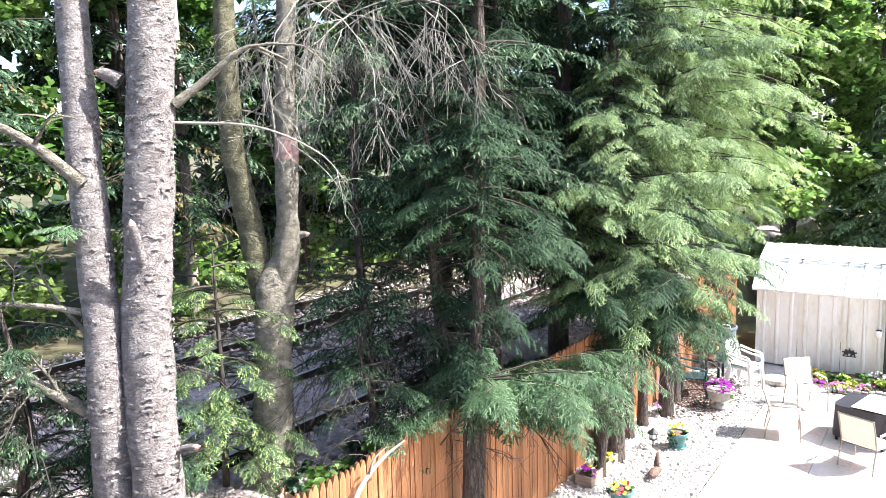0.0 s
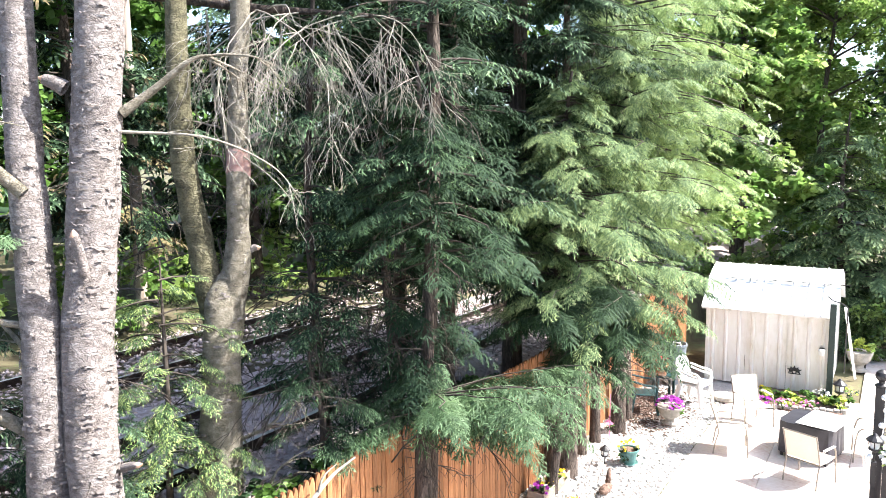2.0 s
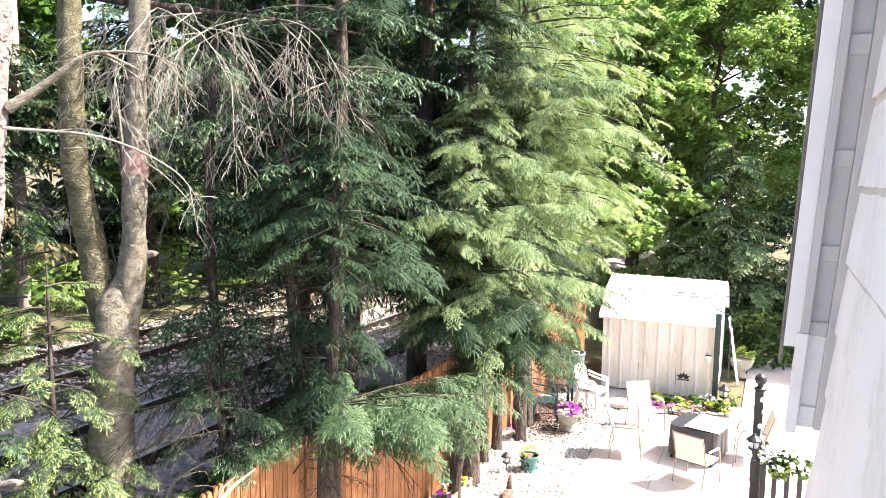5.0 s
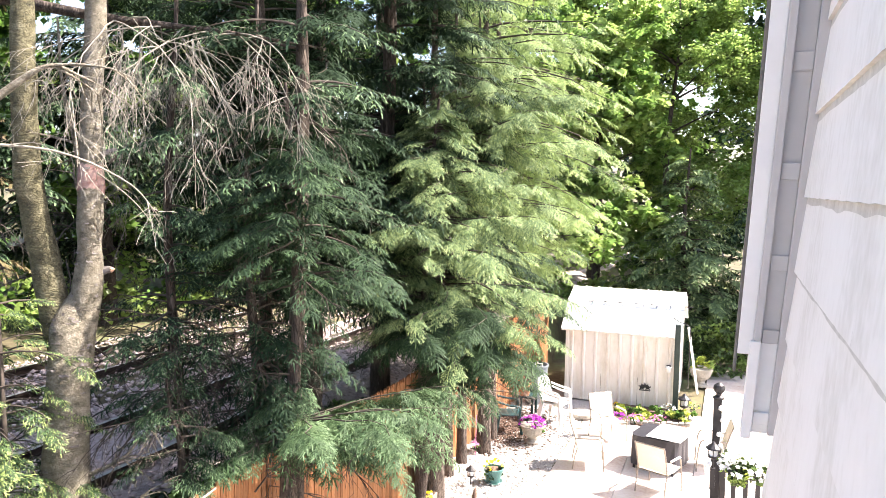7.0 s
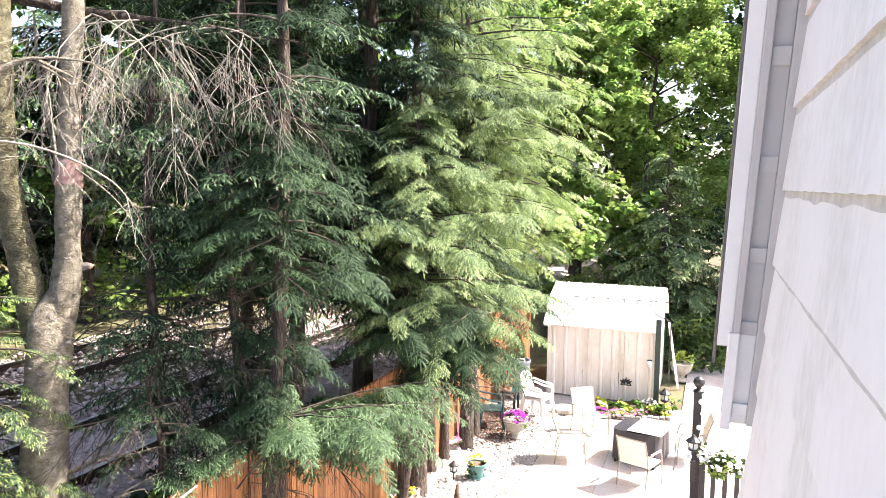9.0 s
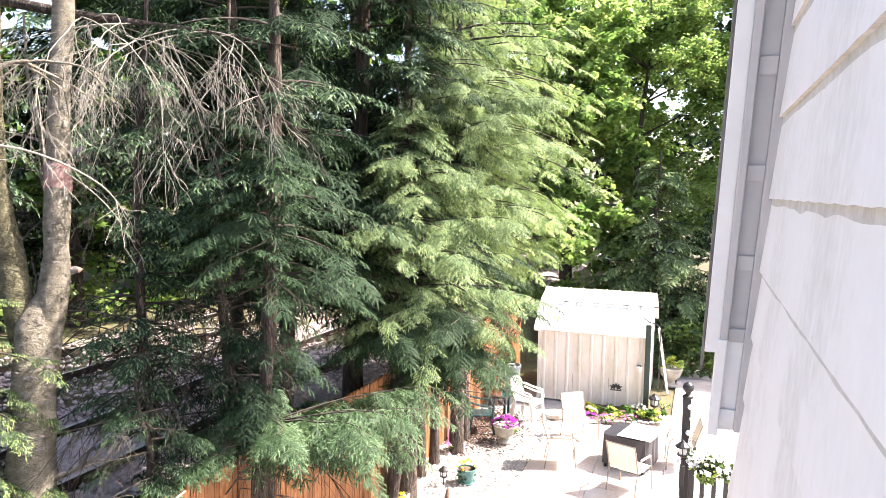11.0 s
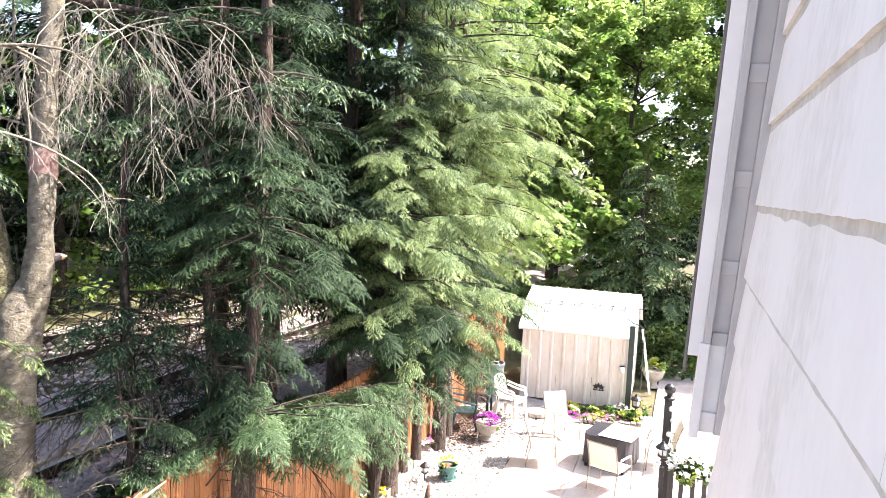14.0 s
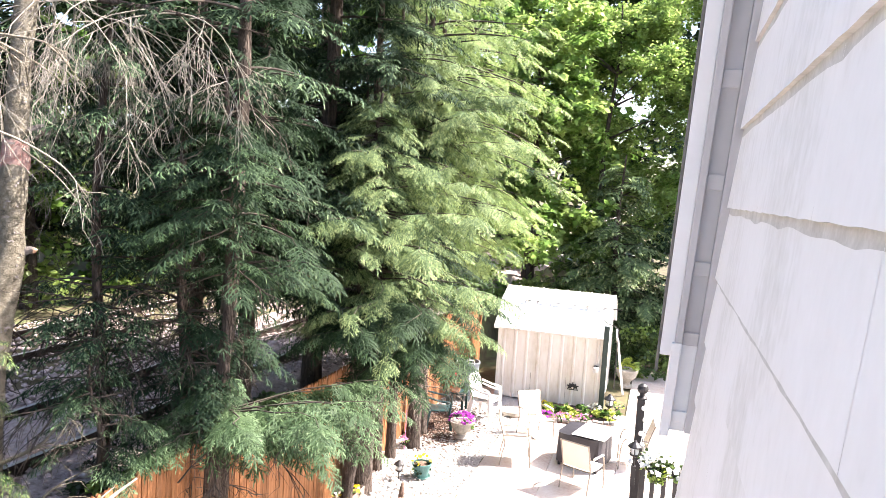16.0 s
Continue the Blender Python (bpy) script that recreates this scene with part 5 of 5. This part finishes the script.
def pot(at, r, h, mat, label, blooms, seed, leaves=260, mound=1.0, saucer=True, name="flower_pot"):
    t = thing(name, label, "flower pot", at)
    bowl = part("pot", lathe(bmesh.new(), [(r * .68, 0.012), (r * .95, h * .8), (r * 1.06, h * .82), (r * 1.08, h * .98), (r * 1.0, h), (r * .93, h * .97), (r * .9, h * .85)], 22), mat, t, smooth=False)
    if saucer:
        part("saucer", lathe(bmesh.new(), [(r * .8, 0), (r * 1.0, 0.03), (r * 0.97, 0.035), (r * .75, 0.012)], 22), mat, bowl)
    part("soil", lathe(bmesh.new(), [(r * .9, h * .86), (r * .9, h * .90)], 16), M["mulch"], bowl)
    flowers(t, "flowers", 0, 0, h * .92, r * 1.05 * mound, r * 0.9 * mound, leaves, blooms, seed)
    return t


pot(pose(-3.75, 12.05, 0.0), 0.165, 0.27, M["teal"], "teal glazed pot of yellow pansies on white gravel", [("yellow", 12)], 71, 420)
pot(pose(-3.78, 9.55, 0.0), 0.165, 0.27, M["teal"], "teal glazed pot of red and yellow flowers on gravel", [("yellow", 10), ("red", 9)], 72, 360)
urn = thing("urn_planter", "weathered stone urn with purple and white flowers", "planter", pose(-3.64, 14.3, 0))
part("bowl", lathe(bmesh.new(), [(0.15, 0), (0.16, 0.04), (0.10, 0.08), (0.09, 0.12), (0.19, 0.2), (0.235, 0.32), (0.25, 0.36), (0.25, 0.38), (0.215, 0.37)], 24), M["cast_stone"], urn)
flowers(urn, "flowers", 0, 0, 0.36, 0.27, 0.22, 300, [("purple", 95), ("white_petal", 14)], 73)
urn2 = thing("urn_planter", "white stone urn with a lime-green plant", "planter", pose(-0.62, 20.3, 0))
part("bowl", lathe(bmesh.new(), [(0.17, 0), (0.18, 0.05), (0.11, 0.1), (0.11, 0.16), (0.24, 0.28), (0.29, 0.44), (0.3, 0.5), (0.26, 0.5)], 22), M["cast_stone"], urn2)
leaf_cloud("foliage", [(0, 0, 0.62, 0.34, 0.34, 0.2, 420)], 0.09, [M["lime"], M["leaf_light"]], 74, urn2)
# hanging basket with red flowers on the fence
basket = thing("hanging_basket", "hanging basket of red flowers on the fence", "planter", pose(-4.62, 11.45, 1.22))
part("basket", lathe(bmesh.new(), [(0.05, -0.13), (0.12, -0.06), (0.15, 0.03), (0.13, 0.03)], 16), M["black_metal"], basket)
part("hook", pipe(bmesh.new(), [(-0.2, 0, 0.38), (-0.1, 0, 0.45), (0, 0, 0.4), (0, 0, 0.02)], 0.008, 6), M["black_metal"], basket)
flowers(basket, "flowers", 0, 0, 0.03, 0.2, 0.15, 240, [("red", 22), ("white_petal", 6)], 75)
# wooden trough of pansies at the fence foot
trough = thing("planter_box", "low grey wooden planter with yellow and purple pansies", "planter", pose(-4.5, 10.35, 0))
for x in (-0.14, 0.12):
    part("side_board", boxed(x, -0.5, 0, x + 0.022, 0.55, 0.17, bevel=0.004), M["planter_wood"], trough)
for y in (-0.5, 0.53):
    part("end_board", boxed(-0.118, y, 0, 0.12, y + 0.022, 0.17, bevel=0.004), M["planter_wood"], trough)
part("soil", boxed(-0.118, -0.475, 0.02, 0.119, 0.528, 0.13), M["mulch"], trough)
for i, y in enumerate((-0.35, -0.05, 0.3)):
    flowers(trough, "flowers", 0, y, 0.12, 0.17, 0.14, 160, [(("purple", "yellow", "yellow")[i], 14), ("white_petal", 3)], 76 + i)
# pink pinwheel on a stick by the trunks
stick = thing("garden_stake", "pink ornamental stake in gravel", "ornament", pose(-4.42, 13.0, 0))
part("rod", pipe(bmesh.new(), [(0, 0, -.05), (0.0, 0.02, 0.85)], 0.007, 5), M["pink"], stick)
flowers(stick, "blooms", 0, 0.0, 0.25, 0.07, 0.06, 20, [("pink", 12)], 80)

# flower bed before the shed
bed = thing("flower_bed", "leafy flower bed edged with stone before the shed", "flower bed", pose(0, 0, 0))
bm = bmesh.new()
for i in range(15):
    x = -2.55 + i * 0.125
    box(bm, x, 16.20 + 0.035 * i - .06, -0.02, x + 0.115, 16.20 + 0.035 * i + .06, 0.07 + 0.01 * (i % 3), bevel=0.012)
part("edging", bm, M["cast_stone"], bed)
part("soil", boxed(-2.6, 16.3, -0.03, -0.75, 17.72, 0.03), M["mulch"], bed)
leaf_cloud("foliage", [(-2.35 + 0.26 * i, 16.65 + 0.07 * i + 0.25 * (i % 2), 0.12, 0.24, 0.32, 0.13, 260) for i in range(7)], 0.10, [M["leaf"], M["lime"]], 81, bed, (0.5, 0.5))
for i, (x, y, c) in enumerate(((-2.2, 16.4, "purple"), (-1.8, 16.45, "pink"), (-1.35, 16.55, "pink"), (-2.4, 17.2, "yellow"), (-1.2, 17.5, "white_petal"), (-0.7, 17.9, "lime"))):
    flowers(bed, "flowers", x, y, 0.08, 0.2, 0.12, 90, [(c, 22)], 82 + i)
part("hose_reel_ring", lathe(bmesh.new(), [(0.20, 0.0), (0.27, 0.03), (0.27, 0.11), (0.20, 0.13)], 18, pose(-3.0, 16.4, 0.0)), M["cast_stone"], bed, "round stone ring")

# ---- patio chairs ----


def sling_chair(at, label):
    t = thing("patio_chair", label, "chair", at, "patio chairs")
    w = 0.27
    for s in (-1, 1):
        part("side_frame", pipe(bmesh.new(), [tuple(p) for p in smooth_path([(s * w, -0.30, 0.0), (s * w, -0.26, 0.25), (s * w, -0.22, 0.42), (s * w, -0.29, 0.70), (s * w, -0.36, 0.90)], 12)], 0.013), M["chair_metal"], t)
        leg = part("front_leg", pipe(bmesh.new(), [tuple(p) for p in smooth_path([(s * (w + .03), 0.27, 0.0), (s * (w + .03), 0.25, 0.35), (s * (w + .03), 0.20, 0.58), (s * (w + .03), 0.05, 0.62), (s * (w + .02), -0.18, 0.60), (s * w, -0.26, 0.58)], 16)], 0.013), M["chair_metal"], t)
        part("armrest", boxed(s * (w + .03) - 0.022, -0.16, 0.62, s * (w + .03) + 0.022, 0.18, 0.638, bevel=0.006), M["white_plastic"], leg)
    for y, z in ((0.25, 0.40), (-0.22, 0.39), (-0.355, 0.89)):
        part("crossbar", pipe(bmesh.new(), [(-w, y, z), (w, y, z)], 0.011), M["chair_metal"], t)
    for name, pts in (("seat", [(0.27, 0.42), (0.2, 0.40), (0.0, 0.385), (-0.2, 0.40)]), ("backrest", [(-0.215, 0.42), (-0.25, 0.55), (-0.29, 0.70), (-0.355, 0.90)])):
        bm = bmesh.new()
        rows = [[bm.verts.new((x, y + dy, z + dz)) for x in (-w, -w * .5, 0, w * .5, w)] for dy, dz in ((0, 0), (0.008, -0.008)) for y, z in pts]
        k = len(pts)
        for base in (0, k):
            for a, b in zip(rows[base:base + k], rows[base + 1:base + k]):
                for i in range(4):
                    bm.faces.new((a[i], a[i + 1], b[i + 1], b[i]))
        for a, b in ((rows[0], rows[k]), (rows[k - 1], rows[2 * k - 1])):
            for i in range(4):
                bm.faces.new((a[i], a[i + 1], b[i + 1], b[i]))
        part(name, bm, M["sling"], t, "tan woven sling")
    return t


c0 = sling_chair(pose(-1.02, 12.86, 0, 0, 0, -22), "tan sling patio chair drawn up to the covered table")
for (x, y, a) in ((-2.35, 13.55, -78), (-2.25, 15.15, -140), (-0.20, 14.35, 95)):
    copy_thing(c0, pose(x, y, 0, 0, 0, a))


def mono_chair(at, mat, label, name="plastic_chair"):
    t = thing(name, label, "chair", at, "plastic chairs")
    part("seat", boxed(-0.23, -0.22, 0.40, 0.23, 0.24, 0.425, bevel=0.012), mat, t)
    for sx in (-1, 1):
        for sy, lean in ((0.22, 0.05), (-0.20, -0.08)):
            bm = bmesh.new()
            box(bm, -0.03, -0.03, 0, 0.03, 0.03, 0.42, bevel=0.01, m=Matrix(((1, 0, -sx * 0.07, sx * 0.27), (0, 1, -lean / 0.42, sy + lean), (0, 0, 1, 0), (0, 0, 0, 1))))
            part("leg", bm, mat, t)
        part("arm", pipe(bmesh.new(), [tuple(p) for p in smooth_path([(sx * 0.27, 0.22, 0.40), (sx * 0.28, 0.22, 0.60), (sx * 0.28, 0.0, 0.64), (sx * 0.25, -0.24, 0.70)], 10)], 0.024, 6), mat, t)
    back = part("backrest", pipe(bmesh.new(), [tuple(p) for p in smooth_path([(-0.23, -0.24, 0.45), (-0.235, -0.30, 0.72), (-0.13, -0.335, 0.86), (0.13, -0.335, 0.86), (0.235, -0.30, 0.72), (0.23, -0.24, 0.45)], 18)], 0.024, 6), mat, t)
    for i in range(7):
        x = -0.19 + i * 0.063
        h = 0.80 + 0.07 * math.cos((i - 3) * 0.5)
        part("slat", boxed(x - 0.02, -0.235, 0.42, x + 0.02, -0.215, h, m=Matrix(((1, 0, 0, 0), (0, 1, -0.2, 0.085), (0, 0, 1, 0), (0, 0, 0, 1)))), mat, back)
    return t


mono_chair(pose(-4.3, 14.8, 0, 0, 0, -70), M["green_plastic"], "dark green plastic garden chair on mulch")
wc = mono_chair(pose(-3.52, 15.9, 0, 0, 0, -105), M["white_plastic"], "white plastic garden chair in a stack")
copy_thing(wc, pose(-3.54, 15.91, 0.08, 0, 0, -105))
side = thing("side_table", "dark plastic side table holding a clay pot", "table", pose(-4.25, 16.1, 0))
part("tabletop", boxed(-0.23, -0.23, 0.43, 0.23, 0.23, 0.46, bevel=0.01), M["green_plastic"], side)
for sx in (-1, 1):
    for sy in (-1, 1):
        part("leg", boxed(sx * .18 - .025, sy * .18 - .025, 0, sx * .18 + .025, sy * .18 + .025, 0.43), M["green_plastic"], side)
pot(pose(-4.28, 16.0, 0.46), 0.16, 0.27, M["terracotta"], "terracotta pot with red-leaved plant on the side table", [("red", 14), ("pink", 5)], 90, 300, 1.2, False)
barrel = thing("trash_can", "grey plastic barrel with rim and rope handles", "barrel", pose(-4.3, 17.1, 0))
drum = part("body", lathe(bmesh.new(), [(0.24, 0), (0.27, 0.5), (0.29, 0.88), (0.31, 0.90), (0.31, 0.95), (0.28, 0.95), (0.27, 0.86)], 24), M["grey_plastic"], barrel)
for s in (-1, 1):
    part("handle", pipe(bmesh.new(), [(0.12 * s - .1, -0.2, 0.93), (0.12 * s - .08, -0.2, 1.02), (0.12 * s + .08, -0.2, 1.02), (0.12 * s + .1, -0.2, 0.93)], 0.014, 6), M["white_plastic"], drum)
leaf_cloud("clippings", [(0, 0, 0.94, 0.26, 0.26, 0.14, 260)], 0.08, [M["leaf_dark"], M["leaf"]], 91, barrel)

# ---- covered table ----
tab = thing("patio_table", "square patio table under a dark vinyl cover with a pale glare panel", "table", pose(-1.10, 14.05, 0, 0, 0, -14))
bm = bmesh.new()
N = 28
top, low = [], []
for i in range(N):
    a = 2 * math.pi * (i + .5) / N
    q = 0.44 / max(abs(math.cos(a)), abs(math.sin(a)))
    q = min(q, 0.56)
    top.append(bm.verts.new((q * math.cos(a), q * math.sin(a), 0.64)))
    f = 1.02 + 0.05 * math.sin(i * 2.4)
    low.append(bm.verts.new((q * f * math.cos(a), q * f * math.sin(a), 0.10 + 0.03 * math.sin(i * 1.7))))
for i in range(N):
    bm.faces.new((low[i], low[(i + 1) % N], top[(i + 1) % N], top[i]))
c = bm.verts.new((-.05, 0, 0.66))
for i in range(N):
    bm.faces.new((top[i], top[(i + 1) % N], c))
part("cover", bm, M["cover"], tab, "dark grey vinyl cover hanging in folds")
# Pale slab laid on the cover stands in for its bright reflection.
part("glass_top", boxed(-0.12, -0.46, 0.672, 0.52, 0.44, 0.684, bevel=0.004), M["glass_top"], tab, "pale panel painted as the bright reflection on the top")
for sx in (-1, 1):
    for sy in (-1, 1):
        part("leg", boxed(sx * .36 - .02, sy * .36 - .02, 0, sx * .36 + .02, sy * .36 + .02, 0.6), M["black_metal"], tab)

# ---- deck railing with planter ----
deck = thing("deck", "pale wooden deck platform beside the house", "deck", pose(0, 0, 0))
for i in range(14):
    part("deck_board", boxed(-0.05, 5.6 + i * 0.22, 1.40, 2.4, 5.6 + i * 0.22 + 0.212, 1.44, bevel=0.004), M["patio"], deck)
for x, y in ((0.0, 5.7), (0.0, 8.6), (2.3, 8.6), (2.3, 5.7)):
    part("support", boxed(x, y - .05, 0, x + 0.1, y + .05, 1.40), M["planter_wood"], deck)
railing = thing("railing", "black metal deck railing with a ball-topped newel", "railing", pose(0, 0, 0))
newel = part("newel", boxed(-0.125, 8.95, 0.0, -0.02, 9.05, 2.78, bevel=0.008), M["black_metal"], railing)
part("newel_cap", lathe(bmesh.new(), [(0.065, 2.78), (0.065, 2.80), (0.03, 2.82), (0.03, 2.84), (0.055, 2.865), (0.066, 2.90), (0.055, 2.94), (0.02, 2.965)], 16, pose(-0.072, 9.0, 0)), M["black_metal"], newel)
part("top_rail", boxed(-0.02, 8.56, 2.13, 1.2, 8.61, 2.17, bevel=0.006), M["black_metal"], railing)
part("bottom_rail", boxed(-0.02, 8.57, 1.46, 1.2, 8.60, 1.49), M["black_metal"], railing)
part("newel", boxed(-0.02, 8.55, 1.0, 0.04, 8.61, 2.22, bevel=0.006), M["black_metal"], railing)
for i in range(9):
    part("baluster", boxed(0.10 + i * 0.125, 8.56, 1.48, 0.15 + i * 0.125, 8.61, 2.14), M["black_metal"], railing)
planter = thing("railing_planter", "dark railing planter spilling with white and yellow flowers", "planter", pose(0.16, 8.45, 2.08))
part("trough", boxed(-0.10, -0.07, 0.0, 0.26, 0.07, 0.09, bevel=0.015), M["black_metal"], planter)
leaf_cloud("foliage", [(0.0, -.03, 0.12, 0.22, 0.2, 0.15, 800), (0.15, -.03, 0.10, 0.22, 0.2, 0.15, 600)], 0.05, [M["leaf_light"], M["hedge"]], 95, planter, (0.5, 0.5))
flowers(planter, "flowers", 0.06, -.04, 0.06, 0.28, 0.22, 60, [("white_petal", 120), ("lime", 14)], 96)
lights = thing("string_lights", "string of white globe bulbs on the black newel", "lights", pose(0, 0, 0))
part("cord", pipe(bmesh.new(), [(-0.03, 8.93, 2.78), (-0.025, 8.92, 2.4), (-0.06, 8.92, 2.1)], 0.006, 5), M["white_plastic"], lights)
for i, (x, z) in enumerate(((-0.04, 2.69), (-0.015, 2.55), (-0.05, 2.38), (-0.03, 2.24), (-0.09, 2.13), (-0.14, 2.02))):
    bm = bmesh.new()
    bmesh.ops.create_icosphere(bm, subdivisions=2, radius=0.032, matrix=Matrix.Translation((x, 8.91, z)))
    part("bulb", bm, M["bulb"], lights, smooth=True)
